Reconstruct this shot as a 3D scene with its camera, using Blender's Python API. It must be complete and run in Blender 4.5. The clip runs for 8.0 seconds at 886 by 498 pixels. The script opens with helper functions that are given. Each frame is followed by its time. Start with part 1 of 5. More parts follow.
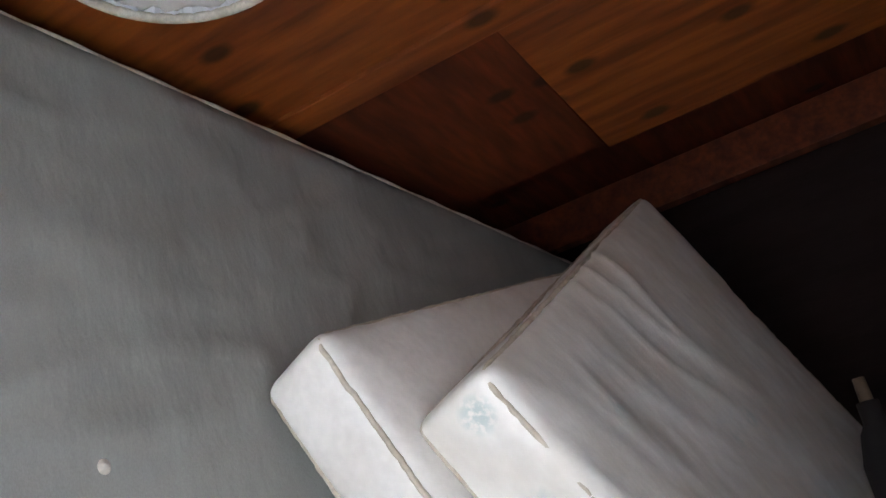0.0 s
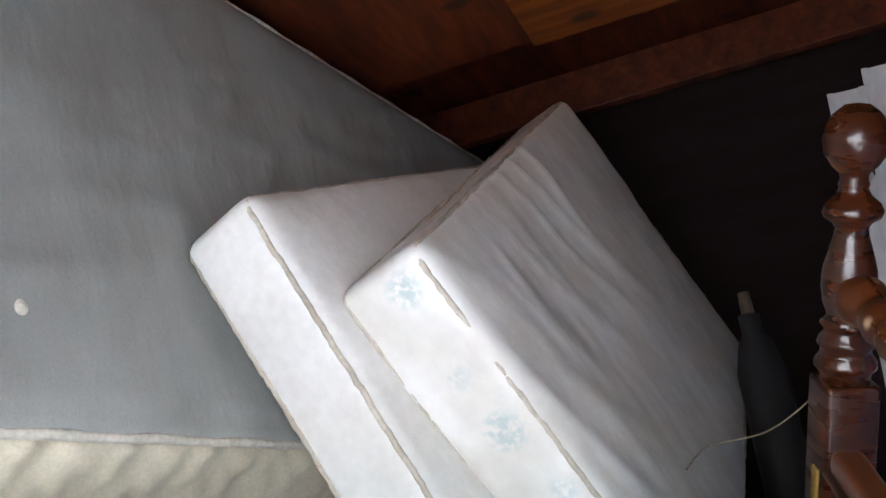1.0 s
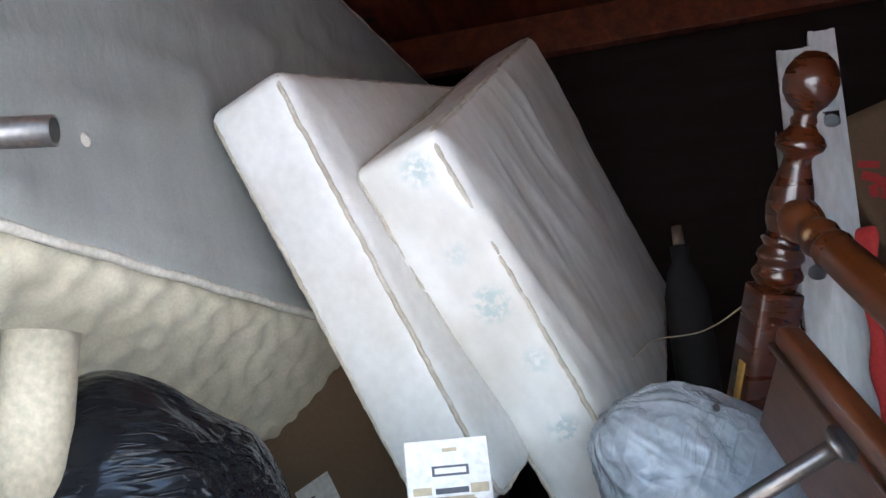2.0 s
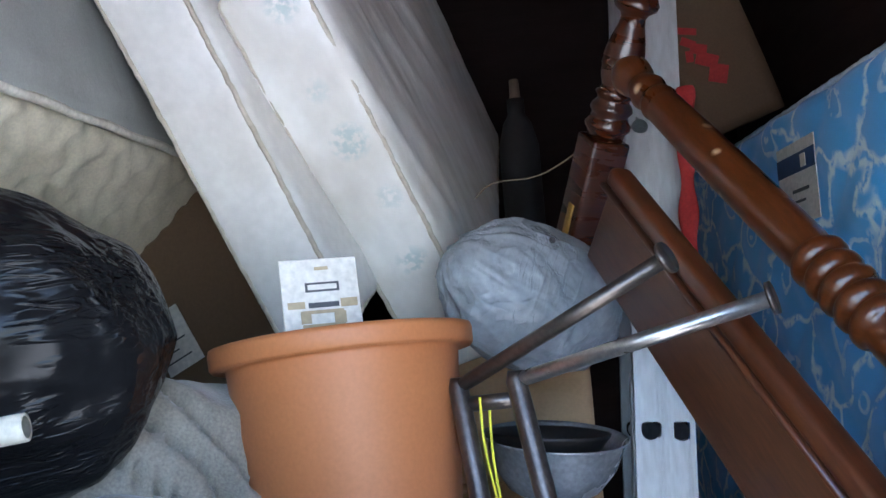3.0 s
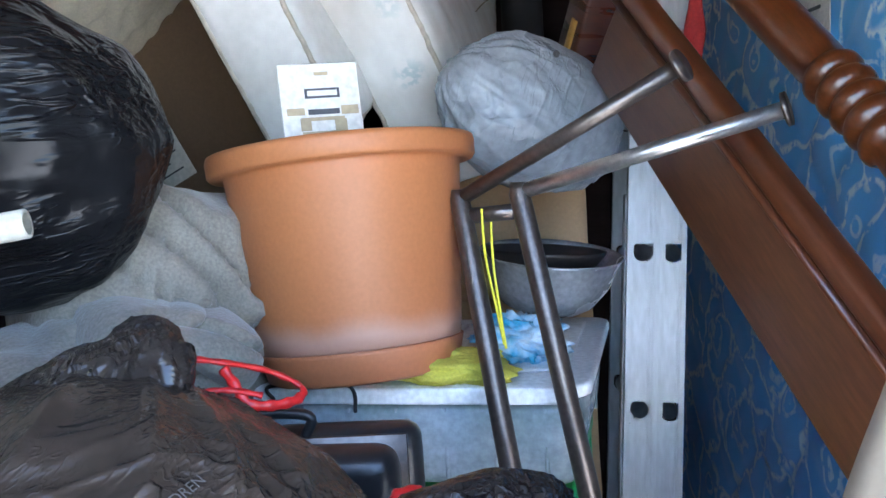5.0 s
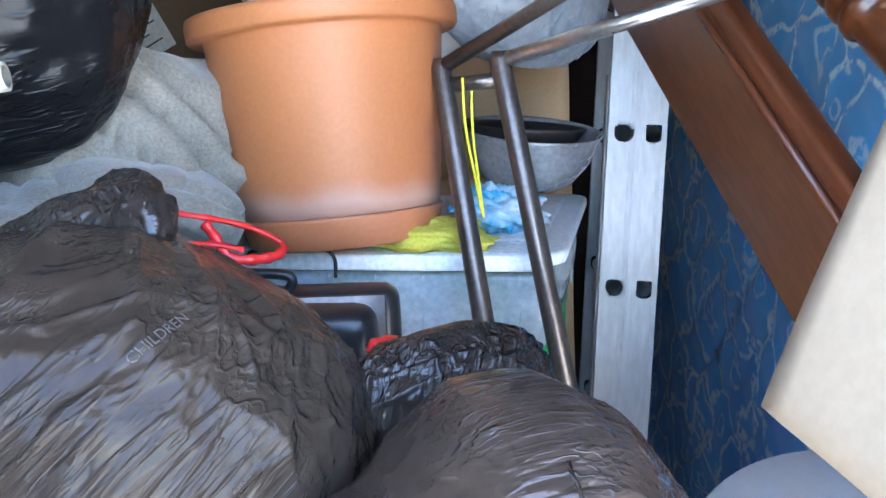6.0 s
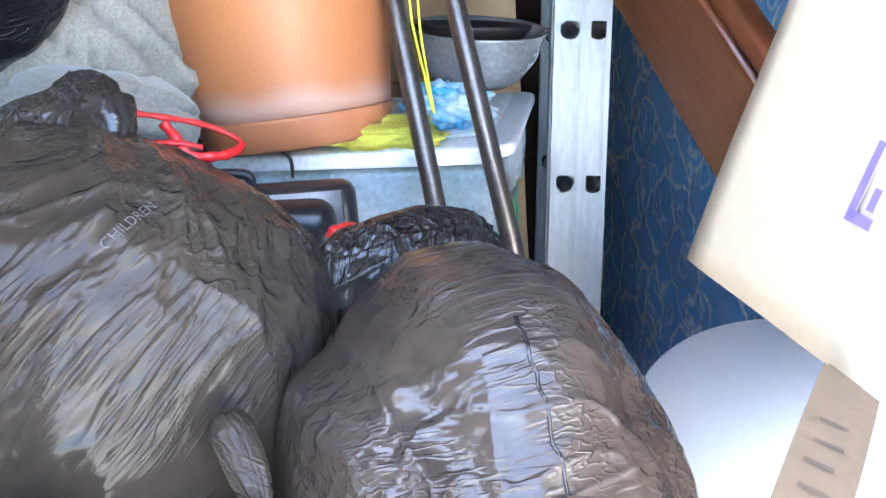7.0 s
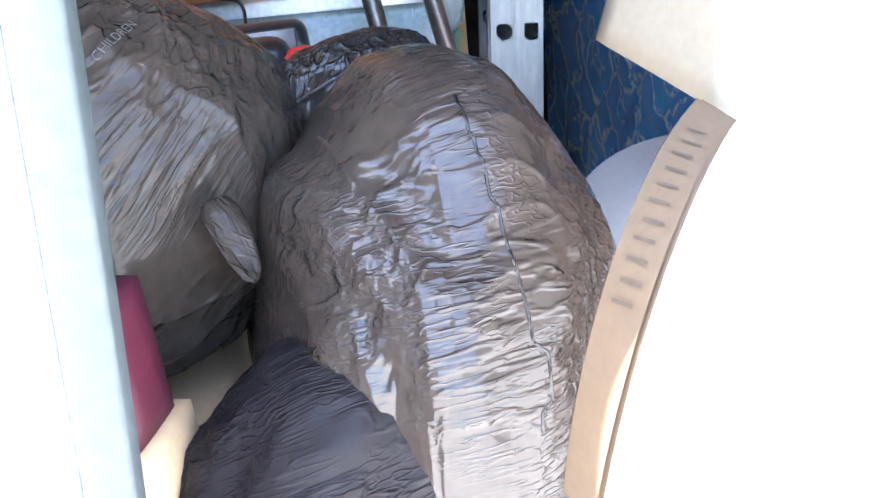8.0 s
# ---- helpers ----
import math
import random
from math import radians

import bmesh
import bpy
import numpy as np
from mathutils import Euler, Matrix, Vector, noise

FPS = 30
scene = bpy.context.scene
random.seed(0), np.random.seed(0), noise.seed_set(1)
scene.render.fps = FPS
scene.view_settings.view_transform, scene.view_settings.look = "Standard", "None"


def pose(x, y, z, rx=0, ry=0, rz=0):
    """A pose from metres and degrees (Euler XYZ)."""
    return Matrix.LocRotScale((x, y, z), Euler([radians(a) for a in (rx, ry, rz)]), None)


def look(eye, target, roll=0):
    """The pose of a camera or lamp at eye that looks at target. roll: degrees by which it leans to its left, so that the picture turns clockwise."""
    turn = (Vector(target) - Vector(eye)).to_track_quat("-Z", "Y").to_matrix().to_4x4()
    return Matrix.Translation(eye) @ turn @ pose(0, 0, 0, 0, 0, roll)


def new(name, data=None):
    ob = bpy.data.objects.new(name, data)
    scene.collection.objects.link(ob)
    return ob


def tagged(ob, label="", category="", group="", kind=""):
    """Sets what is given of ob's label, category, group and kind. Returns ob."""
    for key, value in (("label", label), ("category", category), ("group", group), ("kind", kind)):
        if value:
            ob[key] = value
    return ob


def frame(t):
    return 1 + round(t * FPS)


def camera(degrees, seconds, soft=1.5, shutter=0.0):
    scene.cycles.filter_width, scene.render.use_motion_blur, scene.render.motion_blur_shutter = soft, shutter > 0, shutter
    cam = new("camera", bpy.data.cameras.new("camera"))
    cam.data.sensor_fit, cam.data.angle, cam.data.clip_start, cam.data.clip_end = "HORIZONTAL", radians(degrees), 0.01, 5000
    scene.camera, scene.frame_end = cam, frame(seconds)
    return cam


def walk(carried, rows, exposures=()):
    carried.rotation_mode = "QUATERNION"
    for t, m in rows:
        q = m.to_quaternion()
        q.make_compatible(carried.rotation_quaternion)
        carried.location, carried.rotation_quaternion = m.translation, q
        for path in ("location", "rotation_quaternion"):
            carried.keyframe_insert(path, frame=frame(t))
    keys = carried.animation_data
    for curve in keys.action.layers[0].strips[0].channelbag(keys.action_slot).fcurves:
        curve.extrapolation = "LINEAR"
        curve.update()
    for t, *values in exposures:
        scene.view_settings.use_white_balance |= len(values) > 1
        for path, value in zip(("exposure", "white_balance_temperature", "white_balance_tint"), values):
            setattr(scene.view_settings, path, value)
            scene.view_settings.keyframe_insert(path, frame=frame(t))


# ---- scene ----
cam = camera(52.0, 8.0)
PATH = [
    (0, (0.198, 0.260, 1.688), (0.136, 2.060, 2.558), -10.9),
    (0.5, (0.145, 0.280, 1.651), (0.336, 2.097, 2.464), -10.8),
    (1, (0.117, 0.265, 1.674), (0.282, 2.159, 2.297), -7.7),
    (1.2, (0.100, 0.250, 1.656), (0.241, 2.156, 2.250), -8.0),
    (2.3, (-0.122, 0.137, 1.518), (0.403, 2.012, 1.977), -3.8),
    (2.5, (-0.126, 0.118, 1.512), (0.461, 1.987, 1.915), -4.5),
    (3, (-0.166, 0.127, 1.499), (0.613, 1.96, 1.676), -4.5),
    (3.5, (-0.179, 0.138, 1.487), (0.641, 1.961, 1.518), -2.6),
    (4, (-0.179, 0.15, 1.491), (0.653, 1.966, 1.406), -4.1),
    (4.2, (-0.182, 0.155, 1.487), (0.657, 1.965, 1.353), -4.9),
    (5.3, (-0.181, 0.153, 1.465), (0.596, 1.982, 1.235), -3.0),
    (5.5, (-0.185, 0.135, 1.458), (0.602, 1.952, 1.175), -2.9),
    (6, (-0.186, 0.134, 1.446), (0.609, 1.92, 1.021), -2.5),
    (6.5, (-0.19, 0.12, 1.438), (0.659, 1.861, 0.939), -3.1),
    (7, (-0.205, 0.089, 1.433), (0.644, 1.794, 0.82), -4.2),
    (7.5, (-0.244, 0.021, 1.427), (0.625, 1.664, 0.687), -6.6),
    (8, (-0.271, -0.028, 1.403), (0.6, 1.556, 0.547), -6.8),
]
EXPOSURE = [(0.0, 3.55, 6200, 10), (1.0, 3.85, 6000, 10), (2.5, 3.75, 5750, 10), (3.0, 3.5, 5650, 10), (4.0, 3.75, 6000, 10), (5.5, 4.1, 5650, 10), (7.0, 4.75, 6100, 10), (8.0, 4.5, 6000, 10)]
walk(cam, [(t, look(eye, target, roll)) for t, eye, target, roll in PATH], EXPOSURE)

# ---- light ----
SUN_TO = Vector((-0.30, -0.02, 0.95)).normalized()
world = bpy.data.worlds.new("sky")
scene.world = world
world.use_nodes = True
wn = world.node_tree.nodes
sky = wn.new("ShaderNodeTexSky")
sky.sky_type = "NISHITA"
sky.sun_disc = False
sky.sun_elevation = math.asin(SUN_TO.z)
sky.sun_rotation = math.atan2(SUN_TO.x, SUN_TO.y)
world.node_tree.links.new(sky.outputs[0], wn["Background"].inputs[0])
wn["Background"].inputs[1].default_value = 0.12
sun = new("sun", bpy.data.lights.new("sun", "SUN"))
sun.data.energy, sun.data.angle, sun.data.color = 4.0, radians(0.5), (1.0, 0.97, 0.93)
sun.matrix_world = SUN_TO.to_track_quat("Z", "Y").to_matrix().to_4x4()


# ---- materials ----
def material(name, colour, rough=0.6, metal=0.0, second=None, scale=8.0, amount=0.5, grain=120.0, grain_amount=0.15,
             bump=0.1, bump_scale=60.0, bump_dist=0.002, stretch=(1, 1, 1), coat=0.0, rough_var=0.1, detail=5.0, random=0.0, sheen=0.0):
    """Two-scale noise over a base colour, with relief and uneven gloss."""
    m = bpy.data.materials.new(name)
    m.use_nodes = True
    nt = m.node_tree
    n, l = nt.nodes, nt.links
    b = n["Principled BSDF"]
    second = second or tuple(c * 0.6 for c in colour)
    tc = n.new("ShaderNodeTexCoord")
    mp = n.new("ShaderNodeMapping")
    mp.inputs["Scale"].default_value = stretch
    l.new(tc.outputs["Object"], mp.inputs[0])
    big = n.new("ShaderNodeTexNoise")
    big.inputs["Scale"].default_value, big.inputs["Detail"].default_value = scale, detail
    l.new(mp.outputs[0], big.inputs["Vector"])
    ramp = n.new("ShaderNodeMapRange")
    ramp.inputs[1].default_value, ramp.inputs[2].default_value = 0.38, 0.68
    ramp.inputs[3].default_value, ramp.inputs[4].default_value = 0.0, amount
    l.new(big.outputs[0], ramp.inputs[0])
    mix = n.new("ShaderNodeMix")
    mix.data_type = "RGBA"
    mix.inputs[6].default_value, mix.inputs[7].default_value = (*colour, 1), (*second, 1)
    l.new(ramp.outputs[0], mix.inputs[0])
    fine = n.new("ShaderNodeTexNoise")
    fine.inputs["Scale"].default_value, fine.inputs["Detail"].default_value = grain, 3
    l.new(mp.outputs[0], fine.inputs["Vector"])
    hsv = n.new("ShaderNodeHueSaturation")
    val = n.new("ShaderNodeMapRange")
    val.inputs[3].default_value, val.inputs[4].default_value = 1 - grain_amount, 1 + grain_amount
    val.inputs[1].default_value, val.inputs[2].default_value = 0.3, 0.7
    l.new(fine.outputs[0], val.inputs[0])
    last = val.outputs[0]
    if random:
        info = n.new("ShaderNodeObjectInfo")
        rr = n.new("ShaderNodeMapRange")
        rr.inputs[3].default_value, rr.inputs[4].default_value = 1 - random, 1 + random
        l.new(info.outputs["Random"], rr.inputs[0])
        mul = n.new("ShaderNodeMath")
        mul.operation = "MULTIPLY"
        l.new(last, mul.inputs[0]), l.new(rr.outputs[0], mul.inputs[1])
        last = mul.outputs[0]
    l.new(last, hsv.inputs["Value"])
    l.new(mix.outputs[2], hsv.inputs["Color"])
    l.new(hsv.outputs[0], b.inputs["Base Color"])
    rv = n.new("ShaderNodeMapRange")
    rv.inputs[3].default_value, rv.inputs[4].default_value = max(0.03, rough - rough_var), min(1, rough + rough_var)
    l.new(big.outputs[0], rv.inputs[0])
    l.new(rv.outputs[0], b.inputs["Roughness"])
    b.inputs["Metallic"].default_value = metal
    b.inputs["Coat Weight"].default_value = coat
    b.inputs["Sheen Weight"].default_value = sheen
    if bump:
        bt = n.new("ShaderNodeTexNoise")
        bt.inputs["Scale"].default_value, bt.inputs["Detail"].default_value = bump_scale, 4
        l.new(mp.outputs[0], bt.inputs["Vector"])
        bn = n.new("ShaderNodeBump")
        bn.inputs["Strength"].default_value, bn.inputs["Distance"].default_value = bump, bump_dist
        l.new(bt.outputs[0], bn.inputs["Height"])
        l.new(bn.outputs[0], b.inputs["Normal"])
    return m


M = {}
M["ceiling_wood"] = material("ceiling_wood", (0.16, 0.032, 0.008), 0.55, second=(0.07, 0.014, 0.004), scale=3, amount=1, grain=9, grain_amount=0.3, stretch=(6, 1, 6), bump=0.2)
M["pale_wood"] = material("pale_wood", (0.29, 0.078, 0.011), 0.55, second=(0.14, 0.032, 0.007), scale=3, amount=1, grain=8, grain_amount=0.12, stretch=(1, 8, 8), bump=0.2)
def add_knots(m, scale, size, colour, flat=True):
    """Dark knots scattered over a wood material."""
    nt = m.node_tree
    n, l = nt.nodes, nt.links
    b = n["Principled BSDF"]
    tc = n.new("ShaderNodeTexCoord")
    mp = n.new("ShaderNodeMapping")
    mp.inputs["Scale"].default_value = (0.55, 1, 1)
    l.new(tc.outputs["Object"], mp.inputs[0])
    v = n.new("ShaderNodeTexVoronoi")
    v.voronoi_dimensions = "2D" if flat else "3D"
    v.inputs["Scale"].default_value = scale
    l.new(mp.outputs[0], v.inputs["Vector"])
    r = n.new("ShaderNodeMapRange")
    r.inputs[1].default_value, r.inputs[2].default_value, r.inputs[4].default_value = size, size * 0.5, 0.9
    l.new(v.outputs["Distance"], r.inputs[0])
    mix = n.new("ShaderNodeMix")
    mix.data_type = "RGBA"
    mix.inputs[7].default_value = (*colour, 1)
    old = b.inputs["Base Color"].links[0].from_socket
    l.new(r.outputs[0], mix.inputs[0]), l.new(old, mix.inputs[6]), l.new(mix.outputs[2], b.inputs["Base Color"])


add_knots(M["ceiling_wood"], 4.0, 0.10, (0.02, 0.005, 0.003))
add_knots(M["pale_wood"], 5.0, 0.13, (0.03, 0.008, 0.003))
# near-black base: the deep shade of the inside walls is in the colour
M["shaded_wall"] = material("shaded_wall", (0.022, 0.008, 0.006), 0.8, scale=4, grain=20, stretch=(1, 1, 5))
M["white_wall"] = material("white_wall", (0.82, 0.83, 0.82), 0.6, second=(0.7, 0.72, 0.72), scale=3, amount=0.4)
M["concrete"] = material("concrete", (0.42, 0.40, 0.37), 0.85, scale=2, amount=0.6, grain=80, bump=0.3)
M["grey_cloth"] = material("grey_cloth", (0.36, 0.37, 0.35), 0.85, second=(0.29, 0.29, 0.27), scale=3.5, amount=0.8, grain=400, grain_amount=0.08, bump=0.5, bump_scale=9, bump_dist=0.014, stretch=(1.4, 0.6, 1))
M["cream_quilt"] = material("cream_quilt", (0.84, 0.77, 0.60), 0.8, second=(0.68, 0.60, 0.44), scale=5, amount=0.6, grain=200, grain_amount=0.08, sheen=0.2)
M["cream_piping"] = material("cream_piping", (0.74, 0.70, 0.62), 0.7, second=(0.5, 0.45, 0.36), scale=14, amount=0.6)
M["white_vinyl"] = material("white_vinyl", (0.88, 0.87, 0.85), 0.42, second=(0.68, 0.65, 0.60), scale=6, amount=0.6, grain=60, grain_amount=0.04, bump=0.35, bump_scale=9, bump_dist=0.01)
M["seam"] = material("seam", (0.62, 0.57, 0.48), 0.7, second=(0.42, 0.37, 0.28), scale=30, amount=0.8)
M["terracotta"] = material("terracotta", (0.46, 0.165, 0.07), 0.5, second=(0.45, 0.17, 0.08), scale=4, amount=0.5, grain=180, grain_amount=0.05, bump=0.08)
M["walnut"] = material("walnut", (0.062, 0.014, 0.0035), 0.28, second=(0.040, 0.009, 0.0025), scale=5, amount=0.9, grain=30, grain_amount=0.2, stretch=(1, 1, 6), coat=0.5, bump=0.06)
M["panel_wood"] = material("panel_wood", (0.098, 0.037, 0.015), 0.40, second=(0.074, 0.025, 0.010), scale=4, amount=0.8, grain=26, grain_amount=0.2, stretch=(1, 7, 7), coat=0.15, bump=0.06)
M["aluminium"] = material("aluminium", (0.62, 0.64, 0.66), 0.45, 0.35, second=(0.40, 0.42, 0.44), scale=9, amount=0.7, grain=90, grain_amount=0.1, stretch=(1, 1, 0.25), bump=0.08)
M["tube_steel"] = material("tube_steel", (0.14, 0.115, 0.10), 0.33, 0.8, second=(0.08, 0.07, 0.066), scale=14, amount=0.7, grain=150, bump=0.05)
def film(name, colour, second, grain, rough, height, spec=0.5, scale=1.0, sparse=0.42):
    """Thin stretched plastic film: fine taut wrinkles that run along a grain direction."""
    m = material(name, colour, rough, second=second, scale=5, amount=0.8, grain=60, bump=0, rough_var=0.06)
    nt = m.node_tree
    n, l = nt.nodes, nt.links
    b = n["Principled BSDF"]
    b.inputs["Specular IOR Level"].default_value = spec
    tc = n.new("ShaderNodeTexCoord")
    turn = n.new("ShaderNodeMapping")
    turn.inputs["Rotation"].default_value = Vector(grain).normalized().rotation_difference(Vector((1, 0, 0))).to_euler()
    l.new(tc.outputs["Object"], turn.inputs[0])
    wander = n.new("ShaderNodeTexNoise")
    wander.inputs["Scale"].default_value, wander.inputs["Detail"].default_value = 6, 1
    l.new(tc.outputs["Object"], wander.inputs["Vector"])
    add = n.new("ShaderNodeMixRGB")
    add.blend_type = "LINEAR_LIGHT"
    add.inputs[0].default_value = 0.014
    l.new(turn.outputs[0], add.inputs[1]), l.new(wander.outputs["Color"], add.inputs[2])
    total = None
    for k, (size, long, amt, cut) in enumerate(((62, 0.12, 0.6, sparse), (150, 0.10, 0.26, sparse - 0.03), (26, 0.16, 0.7, sparse + 0.02))):
        st = n.new("ShaderNodeMapping")
        st.inputs["Scale"].default_value = (long, 1, 1)
        st.inputs["Location"].default_value = (k * 3.1, k * 1.7, 0)
        l.new(add.outputs[0], st.inputs[0])
        ns = n.new("ShaderNodeTexNoise")
        ns.inputs["Scale"].default_value, ns.inputs["Detail"].default_value = size * scale, 1.5
        l.new(st.outputs[0], ns.inputs["Vector"])
        off = n.new("ShaderNodeMath")
        off.operation, off.inputs[1].default_value = "SUBTRACT", 0.5
        l.new(ns.outputs[0], off.inputs[0])
        ab = n.new("ShaderNodeMath")
        ab.operation = "ABSOLUTE"
        l.new(off.outputs[0], ab.inputs[0])
        ridge = n.new("ShaderNodeMapRange")
        ridge.interpolation_type = "SMOOTHSTEP"
        ridge.inputs[1].default_value, ridge.inputs[2].default_value, ridge.inputs[4].default_value = 0.085, 0.0, amt
        l.new(ab.outputs[0], ridge.inputs[0])
        where = n.new("ShaderNodeTexNoise")
        where.inputs["Scale"].default_value, where.inputs["Detail"].default_value = 7 + 5 * k, 1
        l.new(turn.outputs[0], where.inputs["Vector"])
        gate = n.new("ShaderNodeMapRange")
        gate.inputs[1].default_value, gate.inputs[2].default_value = cut, cut + 0.16
        l.new(where.outputs[0], gate.inputs[0])
        mul = n.new("ShaderNodeMath")
        mul.operation = "MULTIPLY"
        l.new(ridge.outputs[0], mul.inputs[0]), l.new(gate.outputs[0], mul.inputs[1])
        if total is None:
            total = mul.outputs[0]
        else:
            sm = n.new("ShaderNodeMath")
            sm.operation = "ADD"
            l.new(total, sm.inputs[0]), l.new(mul.outputs[0], sm.inputs[1])
            total = sm.outputs[0]
    bn = n.new("ShaderNodeBump")
    bn.inputs["Strength"].default_value, bn.inputs["Distance"].default_value = 1.0, height
    l.new(total, bn.inputs["Height"])
    l.new(bn.outputs[0], b.inputs["Normal"])
    return m


M["black_bag"] = film("black_bag", (0.036, 0.027, 0.021), (0.047, 0.036, 0.028), (0.75, 0.1, 0.62), 0.13, 0.0020, 0.19, sparse=0.45)
M["tight_bag"] = film("tight_bag", (0.042, 0.031, 0.025), (0.054, 0.041, 0.034), (1, -0.35, 0.05), 0.14, 0.0020, 0.42, sparse=0.42)
M["crushed_bag"] = film("crushed_bag", (0.026, 0.021, 0.018), (0.036, 0.029, 0.025), (0.3, 0.2, 1), 0.18, 0.0032, scale=0.9, sparse=0.38)
# shaded copies of the black film, for bags under other things
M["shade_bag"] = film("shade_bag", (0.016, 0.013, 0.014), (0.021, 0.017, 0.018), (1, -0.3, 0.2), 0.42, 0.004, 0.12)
M["deep_shade_bag"] = film("deep_shade_bag", (0.008, 0.008, 0.009), (0.011, 0.011, 0.012), (1, 0, 0.12), 0.2, 0.004, 0.2, 0.7, 0.46)
M["sheet_plastic"] = film("sheet_plastic", (0.29, 0.31, 0.34), (0.21, 0.23, 0.255), (0.5, 0, 1), 0.28, 0.0022, 0.5, 0.5, 0.46)
M["red_tie"] = material("red_tie", (0.62, 0.02, 0.02), 0.35, scale=20, amount=0.4)
M["kraft"] = material("kraft", (0.50, 0.34, 0.19), 0.75, second=(0.43, 0.28, 0.15), scale=4, amount=0.6, grain=150, grain_amount=0.06, bump=0.12, bump_scale=40)
# shaded copy of the kraft: cartons at the back and the hanging flap
M["shaded_kraft"] = material("shaded_kraft", (0.15, 0.095, 0.052), 0.8, second=(0.13, 0.08, 0.043), scale=4, amount=0.6, grain=150, grain_amount=0.06, bump=0.12, bump_scale=40)
M["amber_wood"] = material("amber_wood", (0.095, 0.025, 0.005), 0.3, second=(0.09, 0.024, 0.007), scale=5, amount=0.9, grain=30, grain_amount=0.2, stretch=(6, 6, 1), coat=0.4, bump=0.06)
add_knots(M["amber_wood"], 20.0, 0.19, (0.55, 0.38, 0.22), False)
M["pale_kraft"] = material("pale_kraft", (0.31, 0.245, 0.17), 0.7, second=(0.275, 0.215, 0.147), scale=4, amount=0.6, grain=150, grain_amount=0.05, bump=0.12, bump_scale=40)
M["blanket"] = material("blanket", (0.275, 0.245, 0.20), 0.95, second=(0.20, 0.18, 0.148), scale=12, amount=0.7, grain=260, grain_amount=0.2, bump=0.5, bump_scale=160, bump_dist=0.003, sheen=0.4)
M["clear_plastic"] = material("clear_plastic", (0.40, 0.46, 0.50), 0.2, second=(0.15, 0.22, 0.22), scale=7, amount=1.0, bump=0.05)
M["lid_plastic"] = material("lid_plastic", (0.78, 0.80, 0.80), 0.35, second=(0.66, 0.69, 0.70), scale=7, amount=0.6)
M["green_plastic"] = material("green_plastic", (0.03, 0.36, 0.09), 0.4, scale=7)
M["case_plastic"] = material("case_plastic", (0.018, 0.018, 0.02), 0.3, second=(0.03, 0.03, 0.03), scale=9, bump=0.1)
M["yellow_cloth"] = material("yellow_cloth", (0.52, 0.49, 0.07), 0.9, second=(0.48, 0.46, 0.06), scale=18, grain=300, grain_amount=0.15, bump=0.3, bump_scale=200)
M["yellow_cord"] = material("yellow_cord", (0.85, 0.78, 0.05), 0.6)
M["wrap_blue"] = material("wrap_blue", (0.05, 0.42, 0.70), 0.3, second=(0.75, 0.82, 0.86), scale=26, amount=1.0)
M["red_cloth"] = material("red_cloth", (0.42, 0.03, 0.03), 0.85, scale=18, grain=200)
M["card_white"] = material("card_white", (0.66, 0.63, 0.58), 0.45, second=(0.58, 0.54, 0.48), scale=30, amount=0.5)
M["ink"] = material("ink", (0.06, 0.06, 0.07), 0.5)
M["ink_tan"] = material("ink_tan", (0.42, 0.33, 0.2), 0.5)
M["ink_red"] = material("ink_red", (0.45, 0.03, 0.03), 0.6)
M["ink_brown"] = material("ink_brown", (0.10, 0.065, 0.04), 0.7)
M["ink_purple"] = material("ink_purple", (0.12, 0.09, 0.30), 0.6)
M["bowl_metal"] = material("bowl_metal", (0.52, 0.54, 0.56), 0.25, 0.45, second=(0.25, 0.25, 0.25), scale=9, amount=0.8)
M["pan_black"] = material("pan_black", (0.035, 0.03, 0.028), 0.5, scale=14)
M["pvc"] = material("pvc", (0.74, 0.70, 0.58), 0.4, scale=12, amount=0.4)
M["foam"] = material("foam", (0.52, 0.45, 0.33), 0.9, second=(0.4, 0.33, 0.22), scale=9)
M["shade_white"] = material("shade_white", (0.80, 0.82, 0.86), 0.45, second=(0.75, 0.77, 0.81), scale=3, amount=0.4, grain_amount=0.02, bump=0.02)
M["trim_metal"] = material("trim_metal", (0.026, 0.032, 0.031), 0.55, 0.0, second=(0.030, 0.036, 0.037), scale=20, amount=0.6)
M["magenta"] = material("magenta", (0.06, 0.003, 0.014), 0.6, scale=9)
M["dark_stuff"] = material("dark_stuff", (0.03, 0.028, 0.03), 0.7, scale=9)
M["ruler"] = material("ruler", (0.42, 0.24, 0.05), 0.5, scale=16)
M["blue_ticking"] = None


